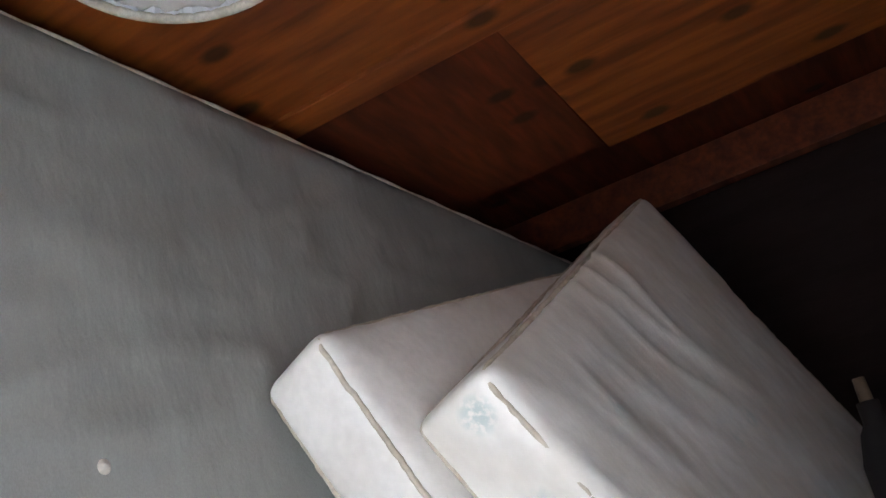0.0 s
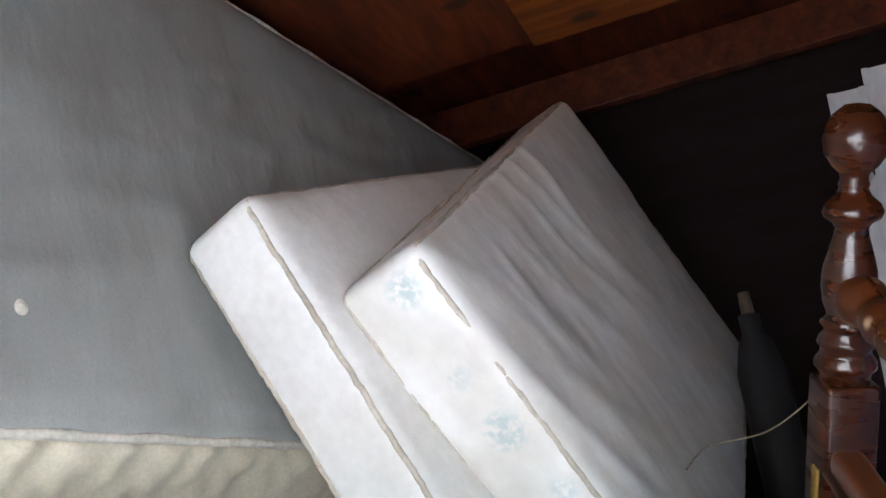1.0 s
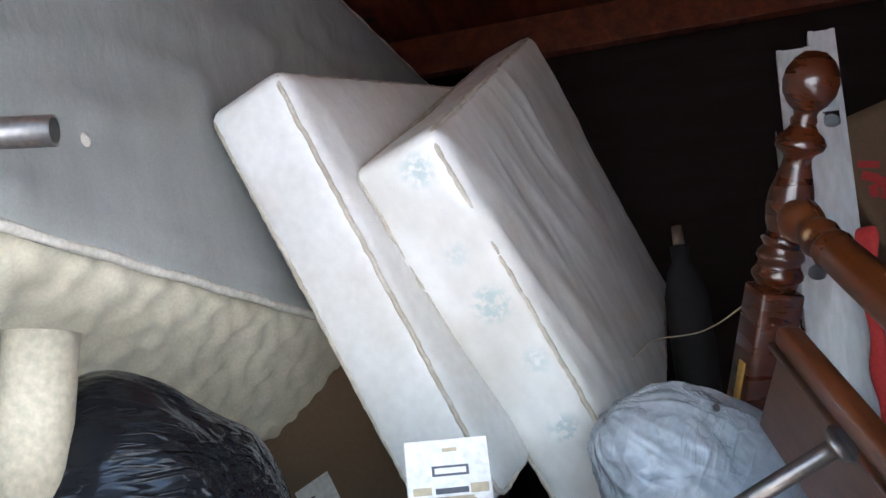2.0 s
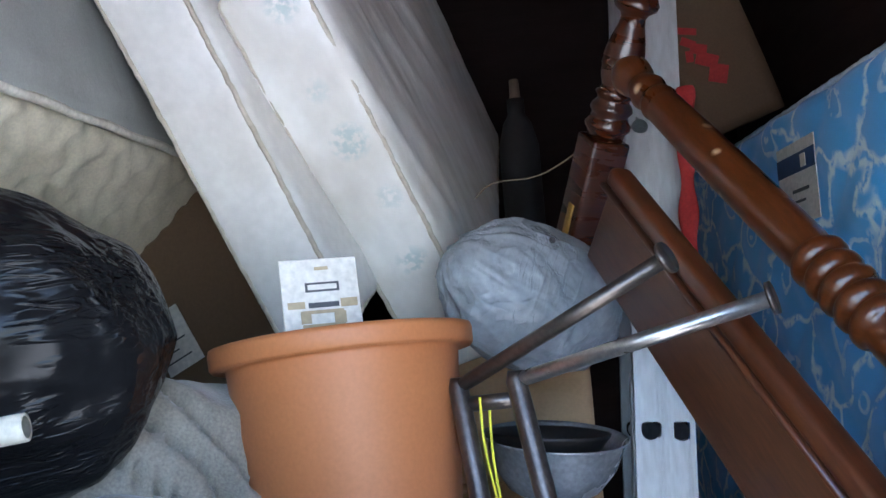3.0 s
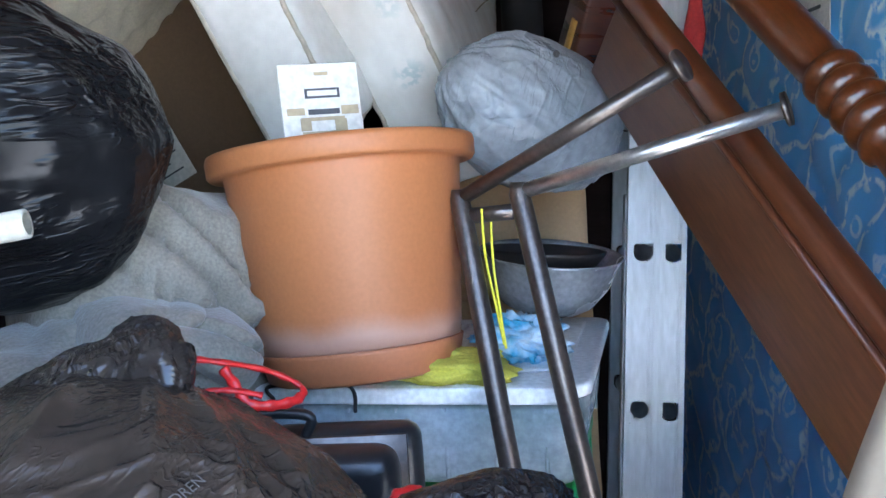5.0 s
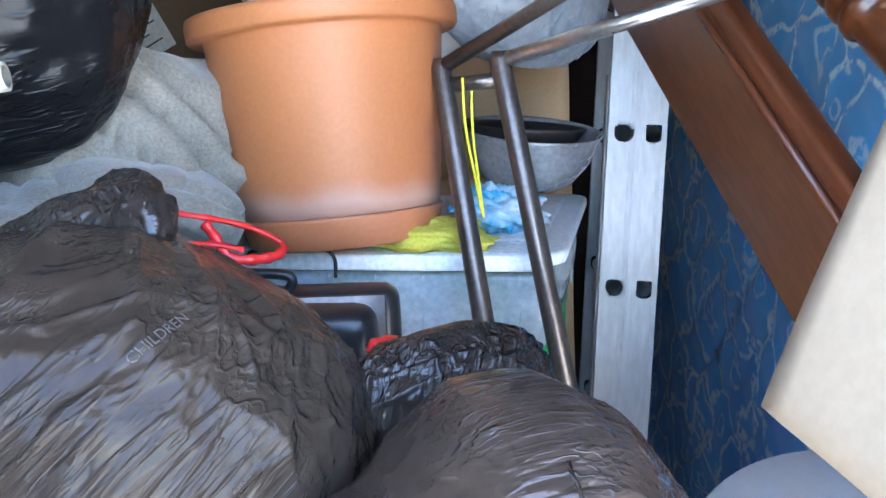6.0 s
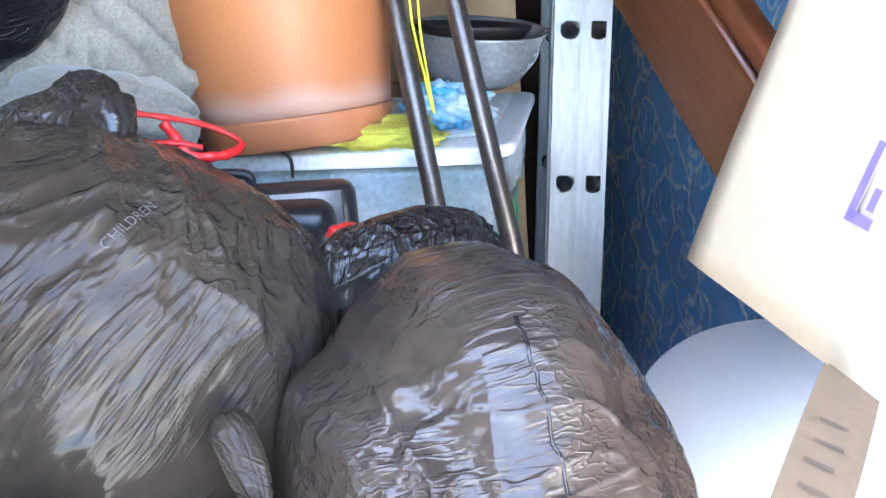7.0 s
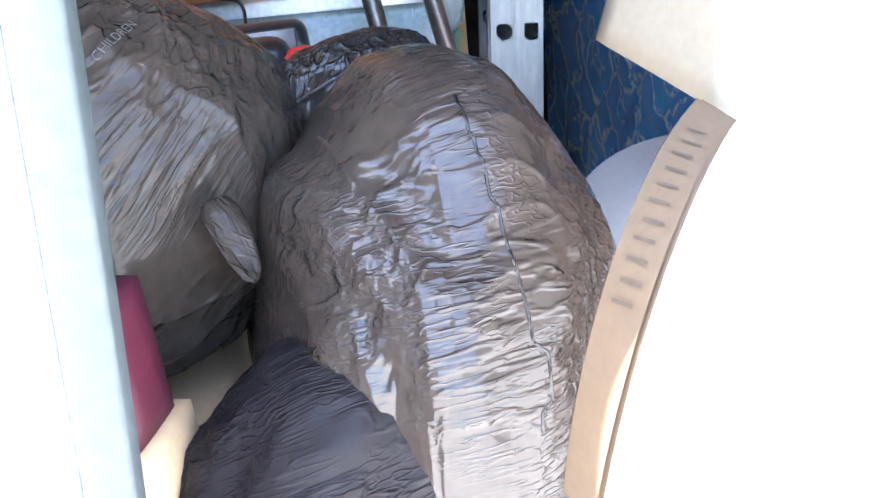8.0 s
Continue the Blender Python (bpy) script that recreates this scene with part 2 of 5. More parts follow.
def blue_damask():
    """Blue mattress ticking with a paler woven scroll pattern and diamond quilting."""
    m = material("blue_ticking", (0.045, 0.40, 0.84), 0.5, second=(0.03, 0.31, 0.74), scale=3, amount=0.8, grain=500, grain_amount=0.08, bump=0.0, sheen=0.3)
    nt = m.node_tree
    n, l = nt.nodes, nt.links
    b = n["Principled BSDF"]
    tc = n.new("ShaderNodeTexCoord")
    warp = n.new("ShaderNodeTexNoise")
    warp.inputs["Scale"].default_value, warp.inputs["Detail"].default_value = 7, 2
    l.new(tc.outputs["Object"], warp.inputs["Vector"])
    add = n.new("ShaderNodeMixRGB")
    add.blend_type = "LINEAR_LIGHT"
    add.inputs[0].default_value = 0.10
    l.new(tc.outputs["Object"], add.inputs[1]), l.new(warp.outputs["Color"], add.inputs[2])
    vor = n.new("ShaderNodeTexVoronoi")
    vor.feature, vor.inputs["Scale"].default_value = "DISTANCE_TO_EDGE", 5.2
    l.new(add.outputs[0], vor.inputs["Vector"])
    line = n.new("ShaderNodeMapRange")
    line.inputs[1].default_value, line.inputs[2].default_value = 0.060, 0.022
    l.new(vor.outputs["Distance"], line.inputs[0])
    cell = n.new("ShaderNodeTexVoronoi")
    cell.inputs["Scale"].default_value = 5.2
    l.new(add.outputs[0], cell.inputs["Vector"])
    ring = n.new("ShaderNodeMath")
    ring.operation = "SINE"
    mul = n.new("ShaderNodeMath")
    mul.operation, mul.inputs[1].default_value = "MULTIPLY", 34
    l.new(cell.outputs["Distance"], mul.inputs[0]), l.new(mul.outputs[0], ring.inputs[0])
    fl = n.new("ShaderNodeTexNoise")
    fl.inputs["Scale"].default_value, fl.inputs["Detail"].default_value = 46, 4
    l.new(tc.outputs["Object"], fl.inputs["Vector"])
    flr = n.new("ShaderNodeMapRange")
    flr.inputs[1].default_value, flr.inputs[2].default_value = 0.36, 0.50
    l.new(fl.outputs[0], flr.inputs[0])
    rr = n.new("ShaderNodeMapRange")
    rr.inputs[1].default_value, rr.inputs[2].default_value, rr.inputs[4].default_value = 0.1, 0.7, 0.75
    l.new(ring.outputs[0], rr.inputs[0])
    near = n.new("ShaderNodeMapRange")
    near.inputs[1].default_value, near.inputs[2].default_value = 0.36, 0.22
    l.new(cell.outputs["Distance"], near.inputs[0])
    m1 = n.new("ShaderNodeMath")
    m1.operation = "MULTIPLY"
    l.new(rr.outputs[0], m1.inputs[0]), l.new(near.outputs[0], m1.inputs[1])
    mx = n.new("ShaderNodeMath")
    mx.operation = "MAXIMUM"
    l.new(m1.outputs[0], mx.inputs[0]), l.new(line.outputs[0], mx.inputs[1])
    m2 = n.new("ShaderNodeMath")
    m2.operation = "MULTIPLY"
    l.new(mx.outputs[0], m2.inputs[0]), l.new(flr.outputs[0], m2.inputs[1])
    m3 = n.new("ShaderNodeMath")
    m3.operation, m3.inputs[1].default_value = "MULTIPLY", 1.0
    l.new(m2.outputs[0], m3.inputs[0])
    old = b.inputs["Base Color"].links[0].from_socket
    mix = n.new("ShaderNodeMix")
    mix.data_type = "RGBA"
    mix.inputs[7].default_value = (0.66, 0.82, 0.93, 1)
    l.new(m3.outputs[0], mix.inputs[0]), l.new(old, mix.inputs[6]), l.new(mix.outputs[2], b.inputs["Base Color"])
    return m


M["blue_ticking"] = blue_damask()


# ---- mesh tools ----
def mesh_from(verts, faces, name):
    me = bpy.data.meshes.new(name)
    me.from_pydata([tuple(v) for v in verts], [], faces)
    me.update()
    return me


def put(name, me, mat, parent=None, m=None, smooth=True, label=""):
    ob = new(name, me)
    if mat is not None and not me.materials:
        me.materials.append(mat)
    if smooth:
        me.polygons.foreach_set("use_smooth", [True] * len(me.polygons))
    if m is not None:
        ob.matrix_basis = m
    if parent is not None:
        ob.parent = parent
    if label:
        ob["label"] = label
    return ob


def thing(name, m, label, category, group="", kind=""):
    """An Empty at a thing's base, to carry its parts."""
    ob = new(name)
    ob.empty_display_size = 0.05
    ob.matrix_basis = m
    return tagged(ob, label, category, group, kind)


def part(name, bm, mat, parent, label="", m=None, smooth=True):
    me = bpy.data.meshes.new(name)
    bmesh.ops.recalc_face_normals(bm, faces=bm.faces)
    bm.to_mesh(me)
    bm.free()
    return put(name, me, mat, parent, m, smooth, label)


def box_bm(sx, sy, sz, bevel=0.004, seg=2, at=(0, 0, 0)):
    bm = bmesh.new()
    bmesh.ops.create_cube(bm, size=1.0, matrix=Matrix.Translation(at) @ Matrix.Diagonal((sx, sy, sz, 1)))
    if bevel:
        bmesh.ops.bevel(bm, geom=list(bm.edges), offset=bevel, segments=seg, affect="EDGES", profile=0.5)
    return bm


def lathe_bm(profile, seg=40, closed=False):
    """Turn (radius, height) pairs round z."""
    bm = bmesh.new()
    rings = []
    for r, z in profile:
        rings.append([bm.verts.new((r * math.cos(2 * math.pi * i / seg), r * math.sin(2 * math.pi * i / seg), z)) for i in range(seg)])
    for a, b in zip(rings, rings[1:]):
        for i in range(seg):
            bm.faces.new((a[i], a[(i + 1) % seg], b[(i + 1) % seg], b[i]))
    if closed:
        bm.faces.new(rings[0][::-1])
        bm.faces.new(rings[-1])
    return bm


def tube_bm(points, radius, seg=14, caps=True, flat=1.0):
    """Sweep a round (or flattened) section along points."""
    bm = bmesh.new()
    pts = [Vector(p) for p in points]
    rings = []
    side = None
    for i, p in enumerate(pts):
        d = (pts[min(i + 1, len(pts) - 1)] - pts[max(i - 1, 0)]).normalized()
        if side is None:
            side = d.cross(Vector((0, 0, 1)))
            if side.length < 0.1:
                side = d.cross(Vector((1, 0, 0)))
        side = (side - d * side.dot(d)).normalized()
        up = side.cross(d)
        r = radius[i] if isinstance(radius, (list, tuple)) else radius
        rings.append([bm.verts.new(p + side * (r * math.cos(2 * math.pi * k / seg)) + up * (r * flat * math.sin(2 * math.pi * k / seg))) for k in range(seg)])
    for a, b in zip(rings, rings[1:]):
        for k in range(seg):
            bm.faces.new((a[k], a[(k + 1) % seg], b[(k + 1) % seg], b[k]))
    if caps:
        bm.faces.new(rings[0][::-1])
        bm.faces.new(rings[-1])
    return bm


def bend_path(points, n=8):
    """A smooth line through points."""
    pts = [Vector(p) for p in points]
    out = []
    for i in range(len(pts) - 1):
        p0, p1, p2, p3 = pts[max(i - 1, 0)], pts[i], pts[i + 1], pts[min(i + 2, len(pts) - 1)]
        for k in range(n):
            t = k / n
            out.append(0.5 * ((2 * p1) + (p2 - p0) * t + (2 * p0 - 5 * p1 + 4 * p2 - p3) * t * t + (3 * p1 - p0 - 3 * p2 + p3) * t ** 3))
    return out + [pts[-1]]


def soft_box(name, size, radius, step, shape=None):
    """A rounded box mesh on a fine grid; shape(p, n) may move each point along its normal or anywhere."""
    hx, hy, hz = (s / 2 for s in size)
    half = Vector((hx, hy, hz))
    verts, faces, index = [], [], {}

    def vid(p):
        key = (round(p[0], 5), round(p[1], 5), round(p[2], 5))
        if key not in index:
            index[key] = len(verts)
            verts.append(p)
        return index[key]
    for ax in range(3):
        u, v = (ax + 1) % 3, (ax + 2) % 3
        nu, nv = max(2, round(size[u] / step)), max(2, round(size[v] / step))
        for sgn in (-1, 1):
            def pt(i, j):
                q = [0, 0, 0]
                q[ax] = sgn * half[ax]
                q[u] = -half[u] + size[u] * i / nu
                q[v] = -half[v] + size[v] * j / nv
                return tuple(q)
            for i in range(nu):
                for j in range(nv):
                    f = [vid(pt(i, j)), vid(pt(i + 1, j)), vid(pt(i + 1, j + 1)), vid(pt(i, j + 1))]
                    faces.append(f if sgn > 0 else f[::-1])
    out = []
    for p in verts:
        inner = Vector([max(-half[k] + radius, min(half[k] - radius, p[k])) for k in range(3)])
        d = Vector(p) - inner
        n = d.normalized() if d.length > 1e-6 else Vector((0, 0, 1))
        q = inner + n * radius
        if shape:
            q = shape(q, n)
        out.append(q)
    return mesh_from(out, faces, name)


def frame_m(origin, x, y):
    """A pose from an origin and two directions; y is made square to x."""
    x = Vector(x).normalized()
    y = Vector(y)
    y = (y - x * y.dot(x)).normalized()
    z = x.cross(y)
    m = Matrix((x, y, z)).transposed().to_4x4()
    m.translation = Vector(origin)
    return m


# ---- structure ----
ROOM = pose(0, 0, 0, 0, 0, -25)          # the unit's own axes: x across, y into it


def structure(name, bm, mat, label, m=ROOM):
    ob = part(name, bm, mat, None, "", m, smooth=False)
    return tagged(ob, label, name.split("_")[0], kind="structure")


structure("ground", box_bm(600, 600, 0.2, 0, at=(0, 0, -0.1)), M["concrete"], "dusty pale concrete slab running outside")
structure("wall_back", box_bm(2.4, 0.1, 3.5, 0, at=(-0.3, 3.45, 1.75)), M["shaded_wall"], "timber back wall with deep shade put into its colour")
structure("wall_left", box_bm(0.1, 3.3, 3.5, 0, at=(-1.36, 1.75, 1.75)), M["shaded_wall"], "timber side wall with deep shade put into its colour")
structure("wall_right", box_bm(0.1, 3.1, 3.5, 0, at=(0.85, 1.85, 1.75)), M["shaded_wall"], "timber side wall with deep shade put into its colour")
# unseen front walls and head, added to limit the light coming in
structure("wall_front_left", box_bm(0.56, 0.12, 3.5, 0.002, at=(-1.027, 0.236, 1.75)), M["white_wall"], "unseen white wall added beside the opening to shade the inside")
structure("wall_front_right", box_bm(0.46, 0.12, 3.5, 0.002, at=(0.67, 0.18, 1.75)), M["white_wall"], "unseen white wall added beside the opening to shade the inside")
structure("wall_front_head", box_bm(1.187, 0.12, 1.58, 0.002, at=(-0.1535, 0.18, 2.71)), M["white_wall"], "unseen white wall added over the opening to shade the inside")
structure("roof", box_bm(2.6, 3.6, 0.05, 0, at=(-0.25, 1.80, 3.53)), M["ceiling_wood"], "dark wooden roof deck")


def board(name, u0, u1, v0, v1, z, mat, label):
    """One broad board of the loft boarding overhead."""
    return structure(name, box_bm(u1 - u0, v1 - v0, 0.03, 0.003, at=((u0 + u1) / 2, (v0 + v1) / 2, z + 0.015)), mat, label)


board("ceiling_1", -1.3, 0.8, 0.25, 1.652, 2.85, M["pale_wood"], "knotty orange pine ceiling board")
board("ceiling_2", -1.3, -0.433, 1.658, 2.32, 2.866, M["ceiling_wood"], "reddish brown ceiling board")
board("ceiling_3", -0.427, 0.8, 1.658, 2.32, 2.85, M["pale_wood"], "knotty orange pine ceiling board")
board("trim_board", -1.3, 0.8, 1.625, 1.70, 2.838, M["pale_wood"], "narrow pine batten under a joint")
structure("beam_1", box_bm(2.1, 0.045, 0.148, 0.004, at=(-0.25, 3.02, 3.04)), M["ceiling_wood"], "rough orange pine roof beam")
structure("ceiling_4", box_bm(2.1, 1.4, 0.03, 0, at=(-0.25, 2.70, 3.2)), M["ceiling_wood"], "dark reddish brown roof boarding in shade")


# ---- mattresses ----
def seam_loop(hx, hy, z, r, jitter, seed):
    """A piped seam round the rim of a mattress face."""
    pts = []
    c = 0.026
    rnd = random.Random(seed)
    corners = [(hx, hy), (-hx, hy), (-hx, -hy), (hx, -hy)]
    for k, (x, y) in enumerate(corners):
        nx, ny = corners[(k + 1) % 4]
        for j in range(72):
            t = j / 72
            px_, py_ = x + (nx - x) * t, y + (ny - y) * t
            inner = Vector((max(c - hx, min(hx - c, px_)), max(c - hy, min(hy - c, py_))))
            d = Vector((px_, py_)) - inner
            if d.length > c:
                px_, py_ = inner + d * (c / d.length)
            pts.append(Vector((px_ + rnd.uniform(-jitter, jitter), py_ + rnd.uniform(-jitter, jitter), z + rnd.uniform(-jitter, jitter))))
    pts.append(pts[0].copy())
    return tube_bm(pts, r, 8, caps=False)


def crib_mattress(m, size, seed, label, prints, crease=1.0):
    """Local x runs down its front edge, y into the depth, z through its thickness."""
    lx, ly, lz = size
    off = Vector((seed * 3.1, 1.7, seed))

    def shape(p, n):
        q = p.copy()
        flat = max(0.0, n.z)
        # long soft creases that run into the depth, on the upper face
        bent = p.y + 0.05 * noise.noise(Vector((p.x * 4, p.y * 3, 5)) + off)
        w0 = noise.noise(Vector((bent * 12 - p.x * 3, p.x * 1.8, 0)) + off)
        some = max(0.0, min(1.0, 0.45 + 1.2 * noise.noise(p * 3.5 - off)))
        wr = ((1 - abs(w0)) ** 4 * 0.009 * some - 0.002 + noise.noise(Vector((bent * 30 + p.x * 5, p.x * 9, 1)) + off) * 0.0013) * crease
        big = noise.noise(p * 2.5 + off) * 0.010
        q += n * (big + (wr if flat > 0.3 else wr * 0.35))
        edge = min(lx / 2 - abs(p.x), ly / 2 - abs(p.y))
        q.z += (0.010 if n.z > 0.3 else -0.004 if n.z < -0.3 else 0) * min(1, max(0, edge) / 0.08)
        return q
    t = thing("crib_mattress", m, label, "mattress", "crib mattresses")
    put("cover", soft_box("cover", size, 0.024, 0.0125, shape), M["vinyl_print"] if prints else M["white_vinyl"], t)
    if prints:
        put("patch", soft_box("patch", (0.010, 0.055, 0.11), 0.002, 0.02, lambda p, n: p + n * noise.noise(p * 30) * 0.003), M["aqua_print"], t, pose(lx / 2 - 0.105, -ly / 2 + 0.034, lz / 2 + 0.020, 0, 90, 0), label="aqua printed sticker")
    for sgn in (1, -1):
        part("piping", seam_loop(lx / 2 - 0.005, ly / 2 - 0.005, sgn * (lz / 2 - 0.010), 0.0045, 0.0012, seed + sgn), M["seam"], t, "grubby piped seam")
    return t


def printed_vinyl():
    """White vinyl with faint blue-grey stamped motifs."""
    m = material("vinyl_print", (0.86, 0.85, 0.82), 0.42, second=(0.62, 0.57, 0.50), scale=7, amount=0.75, grain=30, grain_amount=0.05, bump=0.35, bump_scale=13, bump_dist=0.007, stretch=(0.7, 1.3, 1))
    nt = m.node_tree
    n, l = nt.nodes, nt.links
    b = n["Principled BSDF"]
    tc = n.new("ShaderNodeTexCoord")
    v = n.new("ShaderNodeTexVoronoi")
    v.inputs["Scale"].default_value, v.inputs["Randomness"].default_value = 8.5, 0.3
    l.new(tc.outputs["Object"], v.inputs["Vector"])
    r = n.new("ShaderNodeMapRange")
    r.inputs[1].default_value, r.inputs[2].default_value = 0.34, 0.2
    l.new(v.outputs["Distance"], r.inputs[0])
    f = n.new("ShaderNodeTexNoise")
    f.inputs["Scale"].default_value, f.inputs["Detail"].default_value = 70, 3
    l.new(tc.outputs["Object"], f.inputs["Vector"])
    fr = n.new("ShaderNodeMapRange")
    fr.inputs[1].default_value, fr.inputs[2].default_value, fr.inputs[4].default_value = 0.42, 0.55, 0.6
    l.new(f.outputs[0], fr.inputs[0])
    mu = n.new("ShaderNodeMath")
    mu.operation = "MULTIPLY"
    l.new(r.outputs[0], mu.inputs[0]), l.new(fr.outputs[0], mu.inputs[1])
    mix = n.new("ShaderNodeMix")
    mix.data_type = "RGBA"
    mix.inputs[7].default_value = (0.40, 0.54, 0.54, 1)
    old = b.inputs["Base Color"].links[0].from_socket
    l.new(mu.outputs[0], mix.inputs[0]), l.new(old, mix.inputs[6]), l.new(mix.outputs[2], b.inputs["Base Color"])
    return m


M["vinyl_print"] = printed_vinyl()
M["aqua_print"] = material("aqua_print", (0.16, 0.52, 0.58), 0.5, second=(0.70, 0.76, 0.74), scale=34, amount=1.0)
crib_mattress(frame_m((0.531, 1.960, 2.045), (0.517, 0.313, -0.797), (0.41, 0.726, 0.552)) @ Matrix.Translation((0.0225, 0, 0)), (0.78, 1.08, 0.155), 2,
              "white vinyl crib mattress with faint blue print leaning on another", True, 0.8)
crib_mattress(frame_m((0.347, 2.000, 2.044), (0.442, 0.115, -0.89), (0.503, 0.789, 0.352)) @ Matrix.Translation((0.0125, 0, 0)), (0.74, 1.16, 0.148), 5,
              "plain white vinyl crib mattress leaning out of the planter", False, 0.35)


def grey_mattress(a, along, up, width, length, thick):
    """A mattress on its long edge: grey dust cover outward, quilted cream border below."""
    along, up = Vector(along).normalized(), Vector(up)
    m = frame_m(Vector(a) + along * 0.0, along, up)
    if m.to_3x3().col[2].x < 0:
        m = frame_m(Vector(a), -along, up)
    t = thing("mattress", m, "large mattress on its edge with a plain grey cloth underside", "mattress")
    sx = -1 if m.to_3x3().col[0].dot(along) < 0 else 1
    cx = sx * (length / 2 - 1.15)

    def cloth(p, n):
        q = p.copy()
        w = noise.noise(Vector((p.x * 2.2 + p.y * 2.5, p.y * 8 - p.x * 5, 3)))
        k = 1.0 if abs(p.y) < width / 2 - 0.03 else 0.0
        q += n * (noise.noise(p * 2.2) * 0.012 * k + k * (1 - abs(w)) ** 5 * 0.010 + (1 - abs(noise.noise(Vector((p.x * 7 - p.y * 5, p.y * 3 + p.x * 2, 8))))) ** 7 * 0.006 * k + noise.noise(p * 9) * 0.003 * k)
        return q

    def quilt(p, n):
        d = math.sin(p.x * 85 + 1.6 * math.sin(p.z * 60)) * math.sin(p.z * 95 + 1.2 * math.sin(p.x * 45))
        q = p + n * (0.0055 * abs(d) ** 0.6 * (1 if d > 0 else -1) + noise.noise(p * 6) * 0.003)
        q.y -= 0.60 * ((thick - 0.03) / 2 - p.z)          # the far rim sags
        return q
    put("dust_cover", soft_box("dust_cover", (length, width, 0.03), 0.012, 0.02, cloth), M["grey_cloth"], t, Matrix.Translation((cx, width / 2, -0.012)), label="grey dust cover")
    put("border", soft_box("border", (length, width - 0.004, thick - 0.03), 0.02, 0.0105, quilt), M["cream_quilt"], t, Matrix.Translation((cx, width / 2, -thick / 2 - 0.018)), label="cream quilted border")
    for y in (0.0, width):
        pts = [Vector((cx - length / 2 + length * k / 60, y, -0.006 + 0.002 * math.sin(k * 1.7))) for k in range(61)]
        part("piping", tube_bm(pts, 0.0075, 8), M["cream_piping"], t, "cream piping")
    part("tuft", lathe_bm([(0.0, 0.006), (0.008, 0.004), (0.012, 0.0)], 14), M["cream_piping"], t, "small cloth tuft", Matrix.Translation((sx * -0.50, 0.15, 0.006)))
    return t


grey_mattress((-0.004, 1.719, 1.856), (0.539, 0.842, 0.004), (-0.1486, 0.0906, 0.9847), 0.924, 2.6, 0.29)


def blue_mattress(m, size):
    lx, ly, lz = size
    t = thing("blue_mattress", m, "blue damask quilted mattress standing on its end", "mattress")

    def quilt(p, n):
        k = 0.0
        if abs(n.z) > 0.5:
            a = abs(math.sin((p.x + p.y) * 15.5)) * abs(math.sin((p.x - p.y) * 15.5))
            k = 0.010 * a ** 0.4 - 0.005
        return p + n * (k + noise.noise(p * 3) * 0.008)
    put("cover", soft_box("cover", size, 0.03, 0.016, quilt), M["blue_ticking"], t)
    for sgn in (1, -1):
        part("piping", seam_loop(lx / 2, ly / 2, sgn * (lz / 2 - 0.012), 0.006, 0.001, sgn), M["wrap_pale"], t, "pale blue piping")
    tag = [("paper", 0.25, 0.0, "card_white", 0.235, 0.19, 0.0), ("stripe", 0.25, 0.045, "ink_blue", 0.235, 0.045, 0.001), ("seal", 0.30, 0.045, "card_white", 0.03, 0.03, 0.002), ("print_bar", 0.27, -0.02, "ink", 0.10, 0.008, 0.001), ("print_bar", 0.26, -0.045, "ink", 0.07, 0.006, 0.001)]
    for nm, x, y, mt, w, h, z in tag:
        part("label_" + nm if nm in ("paper", "stripe", "seal") else nm, box_bm(w * 0.85, h * 0.85, 0.002, 0, at=(x * 0.85 + 0.14, 0.78 + y * 0.85, lz / 2 + 0.010 + z)), M[mt], t, "sewn paper label" if nm == "paper" else "", smooth=False)
    return t


M["ink_blue"] = material("ink_blue", (0.02, 0.05, 0.13), 0.5)
M["wrap_pale"] = material("wrap_pale", (0.5, 0.62, 0.72), 0.5, scale=20)
BLUE = frame_m((1.215, 1.565, 0.955), (0.405, 0.914, 0.0), (0.02, 0.0, 1.0))
if BLUE.to_3x3().col[2].x > 0:
    BLUE = frame_m((1.215, 1.565, 0.955), (-0.405, -0.914, 0.0), (0.02, 0.0, 1.0))
BLUE = Matrix.Translation((0.115, 0.256, 0)) @ BLUE @ Matrix.Translation((0, 0, -0.11))
blue_mattress(BLUE, (1.60, 1.88, 0.22))


# ---- footboard ----
BED_ALONG, BED_UP = Vector((-0.1171, -0.7635, -0.6351)), Vector((0.0415, -0.5086, 0.86))


